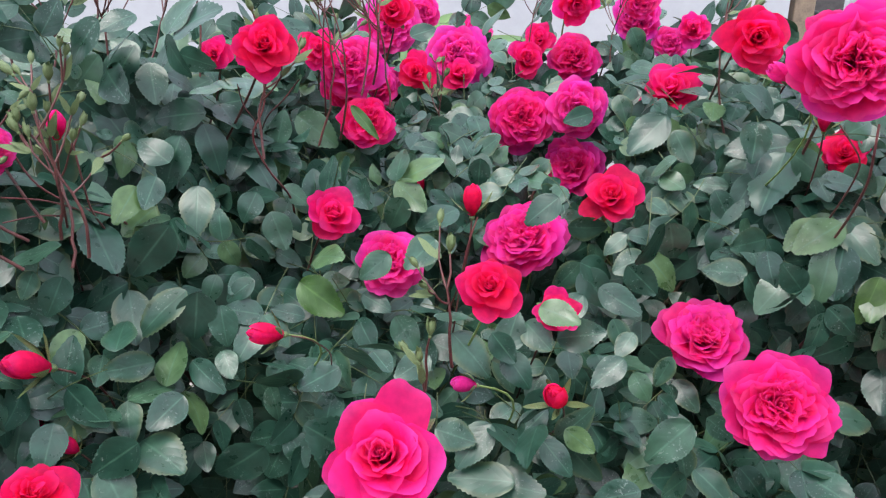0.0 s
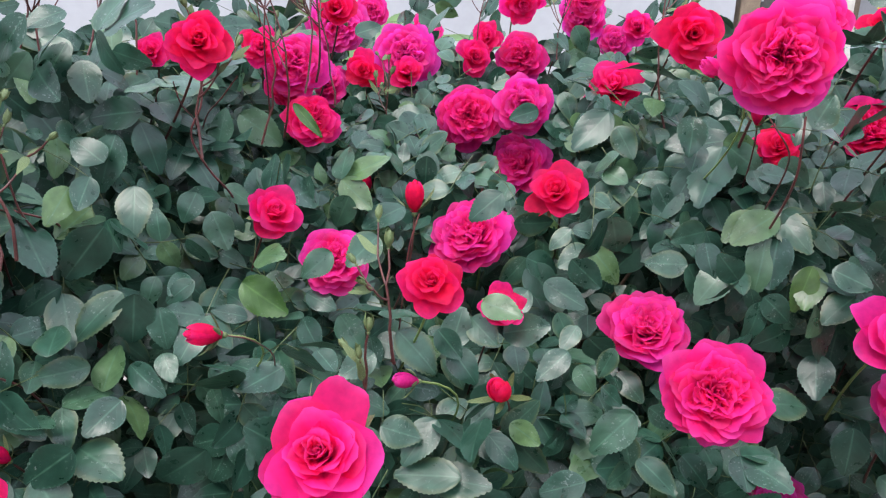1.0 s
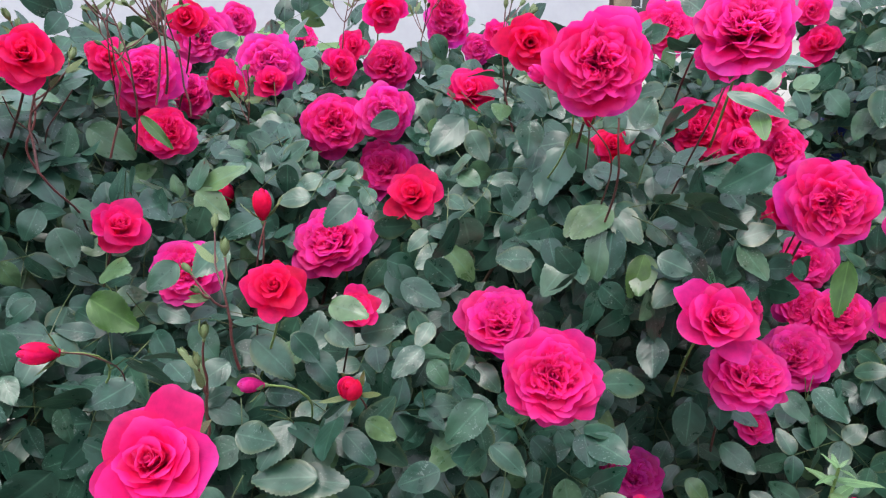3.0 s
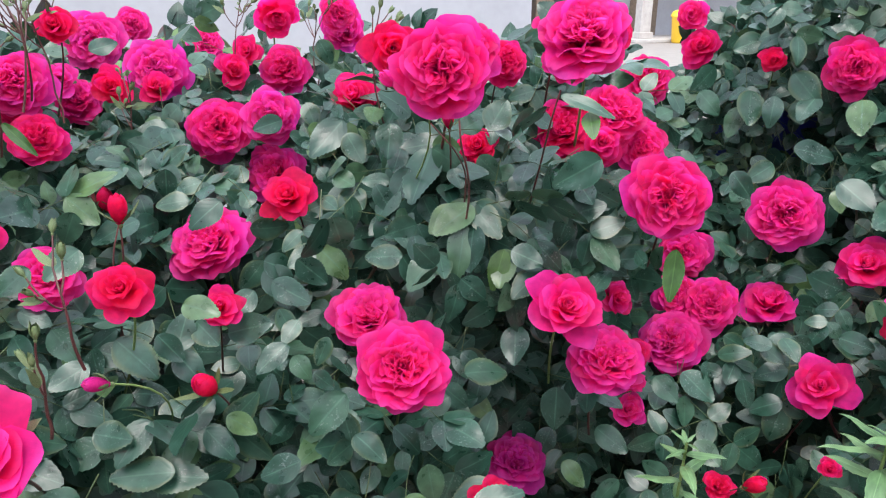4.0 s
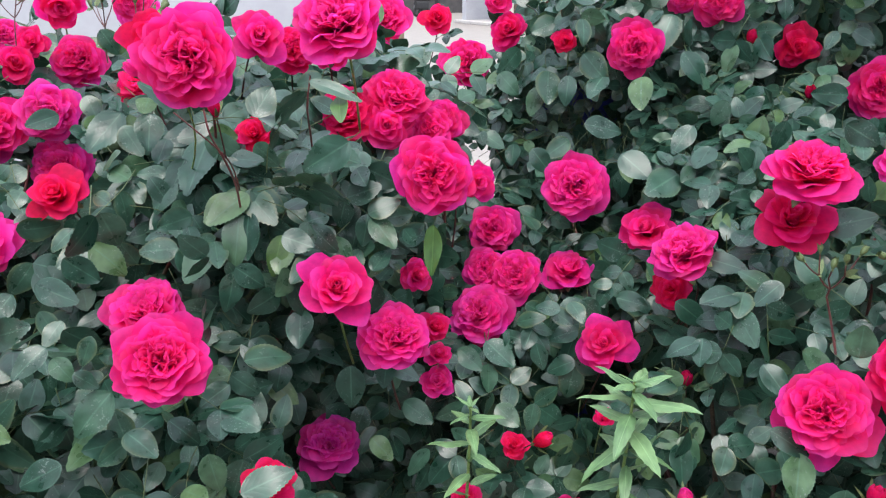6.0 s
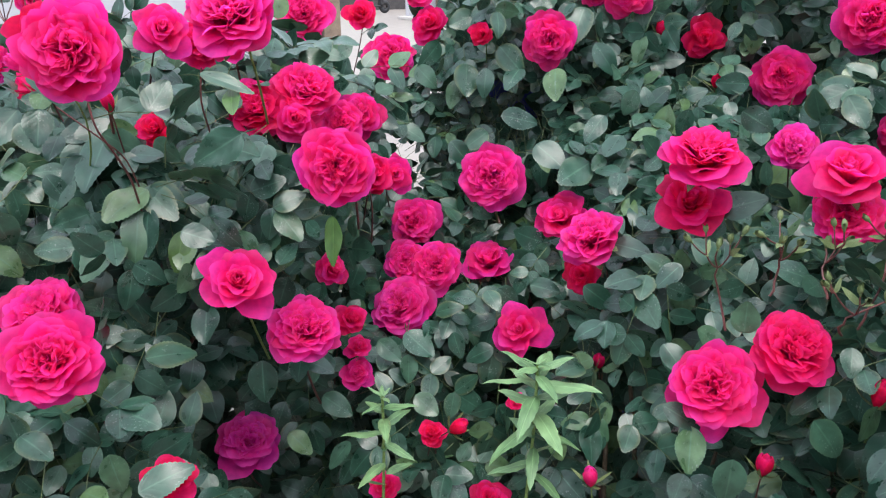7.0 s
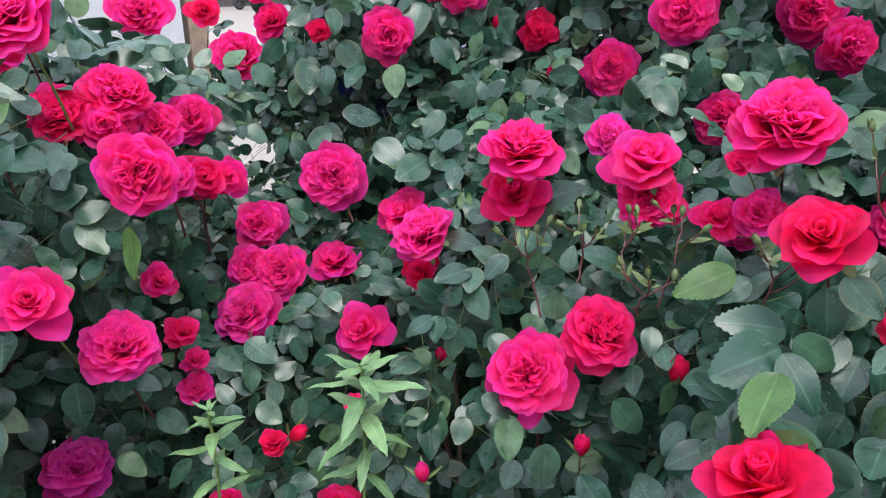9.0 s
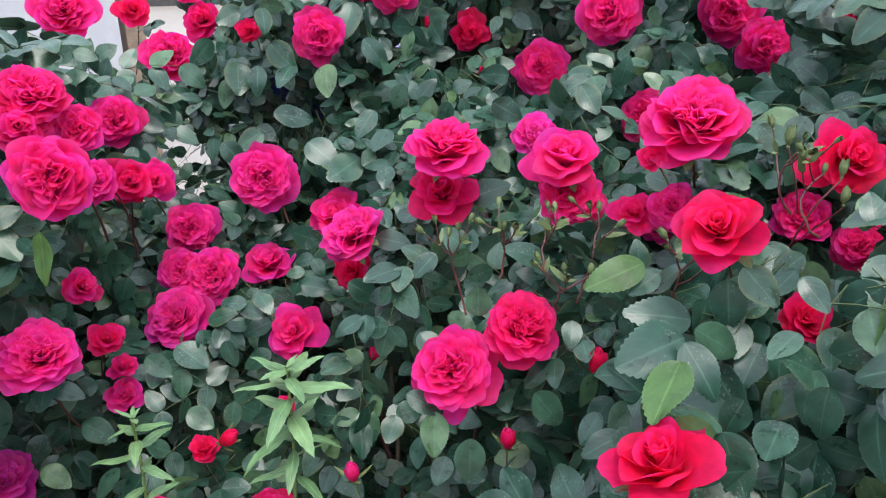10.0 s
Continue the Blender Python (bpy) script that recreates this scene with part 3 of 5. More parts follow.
def in_window(p):
    """Loose spots between the bushes, where the paving shows, and the dark hollow in the tall bush with the blue box behind it."""
    th, r = bearing(p)
    if 24.8 < th < 28.8 and r > 1.15 and abs(p[2] - 1.40 + 0.245 * r) < 0.08:
        return noise.noise(Vector((th * 1.5, p[2] * 32.0, 1.7))) > -0.34
    if r > 1.5 and ((th - 34.2) / 4.6) ** 2 + ((p[2] - 1.09) / 0.085) ** 2 < 1:
        return rnd.random() < 0.82
    return False


BACK_BEARINGS = (-58, -15, 5, 20, 23.5, 31, 34, 60, 100)
BACK_SHELL = (1.55, 1.78, 1.62, 1.62, 2.15, 2.15, 1.75, 1.78, 1.75)


def scatter(count, depth0, depth1, size0, size1, near=False, low=0.45, behind=False, th0=-58, th1=108, high=9.0):
    made = 0
    while made < count:
        th = rnd.uniform(th0, th1)
        top = float(np.interp(th, BEARINGS, TOPS))
        z = rnd.uniform(low, min(top, high))
        r, slope = shell(th, z), (shell(th, z + 0.03) - shell(th, z)) / 0.03
        if behind:
            r, slope = max(r, float(np.interp(th, BACK_BEARINGS, BACK_SHELL))), 0.0
        if rnd.random() > min(1.0, r * math.sqrt(1 + min(slope, 4.0) ** 2) / 3.2):
            continue
        d = rnd.uniform(depth0, depth1)
        if thin_gap(th, z) and not behind and (d > 0.18 or rnd.random() < 0.15):
            continue
        gap = noise.noise(Vector((th * 0.10, z * 6.5, 12.3)))
        if not behind and z < 1.12 and gap < (0.08 if z < 0.95 else -0.06) and d < 0.20 + 0.5 * max(0.0, -0.15 - gap) and rnd.random() < 0.88:
            continue
        wob = 0.05 * noise.noise(Vector((th * 0.16, z * 7.0, 3.1))) + 0.03 * noise.noise(Vector((th * 0.5, z * 19.0, 7.7)))
        p = spot(th, r + d + wob, z)
        out = outward(p)
        lay = slope / math.sqrt(1 + slope * slope)
        face = out * (1.0 - 0.35 * lay) + Vector((0, 0, 0.55 + 0.55 * lay)) + Vector((rnd.gauss(0, 0.42), rnd.gauss(0, 0.42), rnd.gauss(0, 0.42)))
        sidev = Vector((-out.y, out.x, 0))
        way = sidev * rnd.gauss(0, 0.8) + Vector((0, 0, rnd.gauss(-0.55, 0.6))) + out * rnd.uniform(0.0, 0.7)
        compound(p, way, face, rnd.uniform(size0, size1), near or ("outer" if d < 0.12 and z > 0.6 and not behind else False), rnd.choice((1, 2, 2, 2, 3)))
        made += 1


PLACED = []


def leaf_at(x, y, z, tx, ty, tz, nx, ny, nz, young=0, broad=1.0):
    """A single leaf from its base to its tip, with the way its face looks."""
    a, b = Vector((x, y, z)), Vector((tx, ty, tz))
    PLACED.append((leaf_pose(a, b - a, Vector((nx, ny, nz)), (b - a).length * 1.04) @ Matrix.Diagonal((broad, 1, 1, 1)), young))
    FLOWERS.append(((a + b) / 2, (b - a).length * 0.30))


def leaves_on_stems():
    """Leaves along the flower stalks, below each bloom."""
    for pts in STEMS:
        for t in (4, 6, 8):
            if rnd.random() < 0.25:
                continue
            p = pts[t]
            way = outward(p) * rnd.uniform(-0.1, 0.5) + Vector((rnd.gauss(0, 0.8), rnd.gauss(0, 0.5), rnd.uniform(-0.3, 0.4)))
            face = outward(p) * 0.7 + Vector((rnd.gauss(0, 0.3), rnd.gauss(0, 0.3), 0.9))
            compound(p, way, face, rnd.uniform(0.045, 0.062), True, rnd.choice((1, 2, 2)))

# ---- flowers of the hedge ----
rose("spiral", -0.174, 0.723, 1.353, 0.069, 0.30, -0.83, 0.46, 0)
rose("half", -0.120, 0.756, 1.171, 0.062, 0.39, -0.65, 0.65, 1)
rose("spiral", 0.043, 0.592, 1.152, 0.062, -0.06, -0.77, 0.63, 0)
rose("full", 0.131, 1.198, 1.197, 0.116, -0.06, -0.96, 0.26, 2)
rose("spiral", 0.220, 0.907, 1.150, 0.083, -0.30, -0.75, 0.59, 0)
rose("full", 0.220, 1.177, 1.219, 0.104, -0.08, -0.94, 0.34, 4)
rose("full", 0.215, 1.201, 1.116, 0.117, -0.51, -0.74, 0.45, 3)
rose("full", 0.109, 0.926, 1.084, 0.120, -0.27, -0.67, 0.69, 3)
rose("full", -0.060, 0.759, 1.111, 0.080, 0.07, -0.79, 0.61, 3)
rose("spiral", 0.125, 0.716, 1.070, 0.055, 0.04, -0.69, 0.72, 1, 0.75)
rose("full", 0.029, 1.371, 1.283, 0.118, -0.02, -0.98, 0.18, 4)
rose("half", -0.050, 1.312, 1.263, 0.063, -0.06, -0.95, 0.30, 0)
rose("half", 0.031, 1.312, 1.263, 0.061, 0.07, -0.84, 0.54, 1)
rose("full", -0.108, 1.022, 1.225, 0.085, 0.27, -0.77, 0.58, 1)
rose("full", -0.136, 1.079, 1.296, 0.100, 0.12, -0.92, 0.38, 3)
rose("spiral", -0.174, 1.036, 1.323, 0.059, 0.16, -0.95, 0.27, 1)
rose("spiral", -0.290, 0.931, 1.326, 0.046, 0.10, -0.93, 0.36, 1)
rose("half", -0.068, 1.054, 1.376, 0.057, 0.06, -0.88, 0.47, 0)
rose("full", 0.097, 2.202, 1.288, 0.107, 0.03, -0.94, 0.34, 3)
rose("full", -0.047, 1.751, 1.353, 0.082, 0.03, -0.97, 0.22, 3)
rose("full", -0.112, 1.609, 1.325, 0.133, 0.06, -0.97, 0.24, 4)
rose("half", -0.151, 1.434, 1.266, 0.071, 0.39, -0.88, 0.27, 4)
rose("full", -0.132, 1.468, 1.226, 0.100, 0.18, -0.82, 0.55, 3)
rose("full", -0.147, 1.100, 1.261, 0.071, 0.33, -0.82, 0.47, 1)
rose("full", 0.391, 1.486, 1.385, 0.083, 0.05, -0.98, 0.21, 2)
rose("spiral", 0.169, 1.455, 1.277, 0.080, 0.19, -0.88, 0.44, 1)
rose("spiral", -0.044, 0.422, 1.095, 0.101, -0.06, -0.71, 0.70, 2)
rose("full", 0.309, 0.566, 1.040, 0.106, -0.18, -0.77, 0.61, 2)
rose("full", 0.309, 0.754, 1.020, 0.110, -0.13, -0.47, 0.87, 3)
rose("full", 0.389, 0.687, 1.337, 0.120, -0.35, -0.90, 0.28, 2)
rose("spiral", 0.376, 0.882, 1.347, 0.087, -0.16, -0.99, 0.06, 0)
rose("spiral", 0.360, 1.141, 1.260, 0.111, -0.25, -0.71, 0.66, 1, 0.75)
rose("full", 0.411, 1.577, 1.348, 0.107, -0.25, -0.94, 0.23, 4)
rose("spiral", 0.261, 1.460, 1.371, 0.093, 0.02, -0.96, -0.26, 1)
rose("half", 0.493, 1.465, 1.331, 0.069, -0.30, -0.89, 0.33, 2)
rose("full", 0.477, 1.558, 1.296, 0.077, -0.28, -0.89, 0.35, 4)
rose("full", 0.275, 1.548, 1.268, 0.113, -0.16, -0.84, 0.52, 2)
rose("spiral", 0.196, 1.510, 1.310, 0.069, -0.12, -0.86, 0.50, 1)
rose("spiral", 0.485, 0.849, 1.219, 0.068, -0.45, -0.72, 0.53, 0, 0.75)
rose("spiral", -0.298, 0.428, 1.057, 0.062, 0.39, -0.20, 0.90, 0)
rose("full", -0.392, 0.613, 1.271, 0.044, 0.79, -0.53, 0.30, 3)
rose("bud", -0.362, 0.548, 1.093, 0.030, -0.47, -0.71, 0.52, 1)
rose("bud", -0.162, 0.585, 1.105, 0.024, -0.78, -0.53, 0.32, 1)
rose("bud", 0.031, 0.722, 1.192, 0.024, 0.02, -0.04, 1.00, 0)
rose("bud", -0.040, 1.059, 1.117, 0.029, 0.04, -0.06, 1.00, 0)
rose("bud", 0.109, 0.597, 1.031, 0.028, -0.33, -0.62, 0.71, 0)
rose("bud", 0.429, 0.801, 1.263, 0.020, -0.17, -0.26, 0.95, 1)
rose("bud", -0.336, 0.619, 1.289, 0.019, 0.25, -0.21, 0.95, 1)
rose("bud", -0.347, 0.558, 1.003, 0.018, -0.29, -0.49, 0.83, 1)
rose("bud", -0.402, 0.600, 1.001, 0.017, -0.25, -0.52, 0.82, 1)
rose("bud", 0.341, 0.737, 1.320, 0.022, -0.86, -0.08, 0.50, 3)
rose("bud", 0.018, 0.550, 1.073, 0.017, -0.90, -0.32, 0.29, 5)
rose("full", 0.770, 0.823, 1.122, 0.070, -0.62, -0.66, 0.42, 3)
rose("full", 0.673, 0.655, 1.178, 0.113, -0.54, -0.79, 0.29, 2)
rose("spiral", 0.524, 0.612, 1.069, 0.105, -0.19, -0.75, 0.64, 2)
rose("full", 0.624, 0.682, 0.948, 0.110, -0.11, -0.59, 0.80, 3)
rose("full", 1.099, 0.921, 1.045, 0.138, -0.63, -0.72, 0.30, 3)
rose("spiral", 0.995, 0.679, 0.850, 0.101, -0.58, -0.50, 0.64, 2)
rose("full", 1.326, 1.050, 1.287, 0.118, -0.76, -0.65, 0.07, 2)
rose("half", 1.225, 1.160, 1.298, 0.054, -0.68, -0.68, 0.26, 0)
rose("spiral", 1.171, 0.795, 0.996, 0.113, -0.54, -0.40, 0.74, 2)
rose("full", 1.068, 0.600, 1.030, 0.110, -0.64, -0.08, 0.76, 3)
rose("spiral", 1.084, 0.630, 0.947, 0.073, -0.79, -0.37, 0.49, 0)
rose("full", 0.900, 0.937, 0.814, 0.128, -0.60, -0.34, 0.73, 4)
rose("full", 0.559, 0.833, 0.689, 0.114, -0.01, -0.49, 0.87, 5)
rose("full", 0.984, 0.948, 0.874, 0.113, -0.51, -0.66, 0.55, 3)
rose("spiral", 1.088, 0.911, 0.890, 0.113, -0.37, -0.28, 0.88, 3)
rose("spiral", 0.806, 0.645, 0.729, 0.053, -0.30, -0.36, 0.88, 0)
rose("bud", 0.830, 0.600, 0.755, 0.028, 0.31, -0.69, 0.65, 0)
rose("half", 0.758, 0.822, 0.761, 0.064, -0.22, -0.70, 0.67, 3)
rose("half", 0.771, 0.844, 0.802, 0.044, -0.08, -0.51, 0.85, 2)
rose("spiral", 0.739, 0.852, 0.955, 0.070, 0.27, -0.85, 0.46, 2)
rose("full", 1.010, 1.080, 0.925, 0.117, -0.52, -0.75, 0.41, 3)
rose("full", 0.783, 0.904, 1.189, 0.083, -0.28, -0.84, 0.46, 2)
rose("full", 0.648, 0.920, 1.223, 0.107, -0.31, -0.70, 0.65, 1, 0.75)
rose("full", 1.265, 1.687, 1.210, 0.150, -0.38, -0.81, 0.46, 2)
rose("full", 0.574, 0.716, 1.375, 0.123, -0.40, -0.69, 0.60, 3)
rose("spiral", 0.545, 1.021, 1.341, 0.094, 0.06, -0.91, 0.41, 2)
rose("full", 0.610, 1.075, 1.313, 0.082, -0.16, -0.92, 0.36, 1)
rose("spiral", 0.565, 0.739, 1.332, 0.068, -0.26, -0.83, -0.50, 2)
rose("spiral", 0.678, 1.000, 1.220, 0.081, -0.30, -0.85, 0.43, 1, 0.75)
rose("spiral", 1.254, 1.452, 1.308, 0.104, -0.69, -0.68, 0.24, 1)
rose("spiral", 1.237, 1.479, 1.378, 0.083, -0.69, -0.70, 0.21, 2)
rose("bud", 1.094, 0.580, 0.805, 0.024, -0.34, -0.25, 0.90, 1)
rose("spiral", 0.405, 0.515, 0.893, 0.062, 0.14, -0.41, 0.90, 0, 0.5)
rose("spiral", 1.228, 1.804, 1.327, 0.101, -0.43, -0.80, 0.41, 0)
rose("full", 1.510, 1.114, 1.381, 0.071, -0.71, -0.67, 0.21, 2)
rose("full", 1.489, 0.994, 1.386, 0.115, -0.73, -0.68, 0.11, 2)
rose("spiral", 0.719, 0.642, 0.662, 0.050, -0.23, -0.44, 0.85, 1)
rose("full", 1.699, 0.744, 1.215, 0.131, -0.77, -0.60, 0.22, 2)
rose("full", 1.704, 0.584, 1.339, 0.129, -0.81, -0.53, 0.24, 2)
rose("spiral", 1.631, 0.897, 1.289, 0.090, -0.64, -0.75, 0.17, 0)
rose("full", 1.941, 0.454, 1.336, 0.129, -0.92, -0.32, 0.23, 2)
rose("full", 1.923, 0.356, 1.274, 0.124, -0.65, -0.74, 0.18, 2)
rose("full", 1.162, 0.472, 1.178, 0.123, -0.31, -0.29, 0.91, 2)
rose("spiral", 1.165, 0.489, 1.107, 0.111, -0.45, -0.44, 0.78, 1)
rose("spiral", 1.188, 0.281, 1.195, 0.106, -0.46, -0.27, 0.85, 2)
rose("full", 1.205, 0.278, 1.132, 0.096, -0.61, -0.50, 0.62, 2)
rose("full", 1.211, 0.119, 1.258, 0.132, -0.54, -0.20, 0.81, 2)
rose("full", 1.677, 0.469, 1.152, 0.119, -0.92, -0.20, 0.33, 2)
rose("full", 1.337, 0.455, 1.168, 0.076, -0.67, -0.50, 0.55, 4)
rose("spiral", 1.042, -0.006, 1.201, 0.096, -0.71, -0.11, 0.70, 0)
rose("spiral", 1.202, 0.177, 1.134, 0.065, -0.66, -0.31, 0.69, 1)
rose("full", 1.219, 0.136, 1.146, 0.063, -0.68, -0.27, 0.68, 2)
rose("full", 0.978, 0.267, 0.960, 0.112, -0.64, -0.46, 0.62, 2)
rose("full", 1.060, 0.227, 1.008, 0.102, -0.38, -0.46, 0.80, 1)
rose("half", 0.896, -0.053, 1.059, 0.085, -0.33, 0.22, 0.92, 0)
rose("bud", 1.100, 0.143, 0.973, 0.028, -0.12, -0.14, 0.98, 0)
rose("bud", 1.036, 0.224, 0.852, 0.024, -0.09, -0.13, 0.99, 1)
rose("bud", 0.895, 0.372, 0.790, 0.024, -0.24, -0.10, 0.97, 3)
rose("spiral", 0.881, 0.586, 0.615, 0.065, -0.20, -0.43, 0.88, 1)
rose("bud", 1.566, 0.964, 1.306, 0.028, -0.45, -0.49, 0.75, 0)
rose("bud", 1.608, 0.835, 1.204, 0.025, -0.46, -0.41, 0.79, 0)
rose("full", 0.732, 0.911, 1.246, 0.115, -0.07, -0.74, 0.67, 2)
rose("spiral", 0.700, 0.877, 1.207, 0.092, -0.20, -0.91, 0.36, 2)
rose("full", 0.917, 1.139, 1.153, 0.104, -0.45, -0.77, 0.45, 2)
rose("spiral", 0.874, 0.979, 1.073, 0.101, -0.29, -0.86, 0.43, 1)
rose("spiral", 0.920, 0.974, 1.066, 0.077, -0.15, -0.93, 0.32, 2)
rose("half", 1.169, 0.142, 1.212, 0.034, -0.84, -0.11, 0.53, 1)
rose("half", 0.745, 0.799, 0.882, 0.056, 0.04, -0.73, 0.69, 1)
rose("full", 1.047, 1.788, 1.329, 0.163, -0.26, -0.88, 0.40, 2)
rose("full", 0.945, 0.998, 0.876, 0.089, -0.50, -0.73, 0.47, 3)
rose("half", 0.899, 0.545, 0.809, 0.030, -0.36, -0.55, 0.75, 1)
rose("full", 1.349, 0.224, 1.074, 0.063, -0.79, -0.38, 0.48, 3)
rose("spiral", 1.311, -0.027, 1.220, 0.105, -0.64, -0.60, 0.48, 0)
rose("half", 1.170, -0.057, 1.082, 0.054, -0.57, -0.48, 0.67, 0)
rose("full", 1.310, 0.019, 1.141, 0.073, -0.71, -0.18, 0.68, 2)
rose("full", 1.332, -0.043, 1.117, 0.071, -0.76, -0.14, 0.63, 2)
rose("spiral", 2.062, 0.244, 1.335, 0.069, -0.87, -0.28, 0.41, 1)
spray(-0.163, 0.927, 1.257, 0.140, 4, 0.040, 0.020, 0.000)
spray(-0.112, 0.993, 1.263, 0.160, 7, 0.050, 0.010, 0.000)
spray(-0.139, 0.960, 1.260, 0.130, 5, 0.050, -0.010, 0.000)
spray(-0.078, 1.058, 1.237, 0.170, 6, 0.050, 0.000, 0.000)
spray(-0.013, 1.193, 1.169, 0.120, 5, 0.050, 0.020, 0.000)
spray(0.179, 1.493, 1.261, 0.140, 6, 0.050, 0.020, 0.000)
spray(-0.195, 0.764, 1.276, 0.070, 5, 0.050, 0.000, 0.000)
spray(0.328, 1.441, 1.266, 0.130, 6, 0.060, 0.030, 0.000)
spray(0.381, 0.962, 1.267, 0.120, 4, 0.040, 0.000, 0.000)
spray(-0.313, 0.917, 1.287, 0.140, 3, 0.040, 0.000, 0.000)
spray(-0.316, 0.596, 1.225, 0.070, 5, 0.040, -0.030, 0.000)
spray(-0.367, 0.626, 1.248, 0.080, 6, 0.050, -0.040, 0.000)
spray(-0.481, 0.873, 1.312, 0.120, 8, 0.060, -0.040, 0.000)
spray(-0.431, 0.926, 1.314, 0.120, 7, 0.060, 0.000, 0.000)
spray(-0.363, 0.574, 1.222, 0.050, 5, 0.040, -0.050, 0.000)
spray(0.008, 0.563, 1.133, 0.060, 3, 0.030, 0.000, 0.000)
spray(-0.021, 0.530, 1.085, 0.060, 2, 0.020, 0.000, 0.000)
spray(1.046, 0.313, 1.042, 0.060, 4, 0.040, -0.010, 0.000)
spray(1.065, 0.274, 1.050, 0.070, 4, 0.040, 0.020, 0.000)
spray(1.099, 0.224, 1.058, 0.050, 4, 0.040, 0.000, 0.000)
spray(1.125, 0.197, 1.074, 0.060, 3, 0.040, 0.020, 0.000)
spray(1.077, 0.188, 1.033, 0.050, 4, 0.040, 0.020, 0.000)
spray(1.103, 0.050, 1.103, 0.060, 3, 0.040, 0.000, 0.000)
spray(1.241, 0.006, 1.160, 0.070, 3, 0.040, -0.020, 0.000)
spray(1.216, -0.035, 1.150, 0.060, 3, 0.040, 0.000, 0.000)
spray(-0.370, 0.601, 1.239, 0.060, 7, 0.050, -0.030, 0.000)
spray(-0.331, 0.593, 1.216, 0.050, 6, 0.050, 0.000, 0.000)
spray(-0.521, 0.887, 1.350, 0.100, 8, 0.060, 0.020, 0.000)
spray(-0.456, 0.918, 1.349, 0.090, 7, 0.060, 0.020, 0.000)
spray(-0.402, 0.991, 1.345, 0.100, 5, 0.050, 0.010, 0.000)
spray(-0.346, 0.611, 1.237, 0.070, 6, 0.050, 0.030, 0.000)
spray(-0.093, 0.968, 1.281, 0.150, 7, 0.050, -0.020, 0.000)
green_bud(1.257, 0.028, 1.230, 0.019, 0.1, 0.0, 1.0)
green_bud(1.249, -0.034, 1.209, 0.016, 0.1, 0.0, 1.0)
green_bud(1.243, -0.043, 1.182, 0.016, 0.1, 0.0, 1.0)
green_bud(1.344, 0.116, 1.218, 0.016, 0.1, 0.0, 1.0)
twig(((1.256, 0.027, 1.228), (1.267, 0.017, 1.191), (1.300, 0.020, 1.143), (1.350, 0.039, 1.082)), 0.0014)
twig(((1.248, -0.035, 1.206), (1.234, -0.018, 1.176), (1.250, 0.002, 1.132), (1.296, 0.028, 1.077)), 0.0016)
twig(((1.242, -0.044, 1.179), (1.253, -0.023, 1.154), (1.318, 0.023, 1.106)), 0.0014)
twig(((-0.338, 0.641, 1.289), (-0.333, 0.639, 1.245), (-0.343, 0.664, 1.197), (-0.352, 0.718, 1.152)), 0.0015)
twig(((-0.393, 0.635, 1.272), (-0.375, 0.634, 1.231), (-0.354, 0.665, 1.200), (-0.334, 0.725, 1.169)), 0.0016)
twig(((-0.391, 0.608, 1.227), (-0.368, 0.636, 1.217), (-0.365, 0.717, 1.178)), 0.0014)
twig(((-0.389, 0.600, 1.206), (-0.373, 0.631, 1.204), (-0.377, 0.716, 1.175)), 0.0012)
twig(((-0.195, 0.791, 1.321), (-0.193, 0.784, 1.279), (-0.218, 0.795, 1.246), (-0.202, 0.817, 1.195), (-0.186, 0.858, 1.156)), 0.0018)
twig(((-0.155, 0.786, 1.309), (-0.180, 0.808, 1.282), (-0.221, 0.893, 1.252)), 0.0014)
twig(((-0.222, 0.784, 1.304), (-0.224, 0.806, 1.276), (-0.232, 0.891, 1.245)), 0.0012)
twig(((-0.152, 0.974, 1.387), (-0.161, 0.986, 1.330), (-0.170, 1.045, 1.231)), 0.0016)
twig(((0.035, 0.688, 1.184), (0.024, 0.689, 1.150), (0.017, 0.710, 1.090), (0.011, 0.753, 1.013)), 0.0014)
twig(((-0.128, 0.539, 1.126), (-0.117, 0.565, 1.110), (-0.111, 0.641, 1.055)), 0.0011)
twig(((0.396, 0.647, 1.285), (0.399, 0.650, 1.256), (0.416, 0.677, 1.223), (0.436, 0.727, 1.175)), 0.0019)
twig(((0.366, 0.656, 1.282), (0.399, 0.665, 1.247), (0.435, 0.737, 1.202)), 0.0014)
twig(((0.520, 0.660, 1.312), (0.518, 0.679, 1.271), (0.542, 0.751, 1.214)), 0.0018)

leaf_at(-0.292, 0.790, 1.247, -0.310, 0.761, 1.196, 0.15, -0.79, 0.59, 0, 0.86)
leaf_at(-0.287, 0.853, 1.249, -0.267, 0.846, 1.191, 0.63, -0.67, 0.40, 0, 0.93)
leaf_at(-0.278, 0.842, 1.264, -0.346, 0.845, 1.260, 0.54, -0.76, 0.36, 0, 0.87)
leaf_at(-0.339, 0.848, 1.321, -0.329, 0.825, 1.279, 0.29, -0.92, 0.27, 0, 0.97)
leaf_at(-0.329, 0.803, 1.375, -0.356, 0.772, 1.365, 0.07, -0.70, 0.70, 0, 0.93)
leaf_at(-0.354, 0.770, 1.371, -0.397, 0.769, 1.331, 0.10, -0.75, 0.62, 0, 0.94)
leaf_at(-0.281, 0.697, 1.172, -0.325, 0.693, 1.120, 0.52, -0.77, 0.37, 0, 0.87)
leaf_at(-0.276, 0.779, 1.192, -0.270, 0.738, 1.155, 0.22, -0.97, 0.10, 0, 0.95)
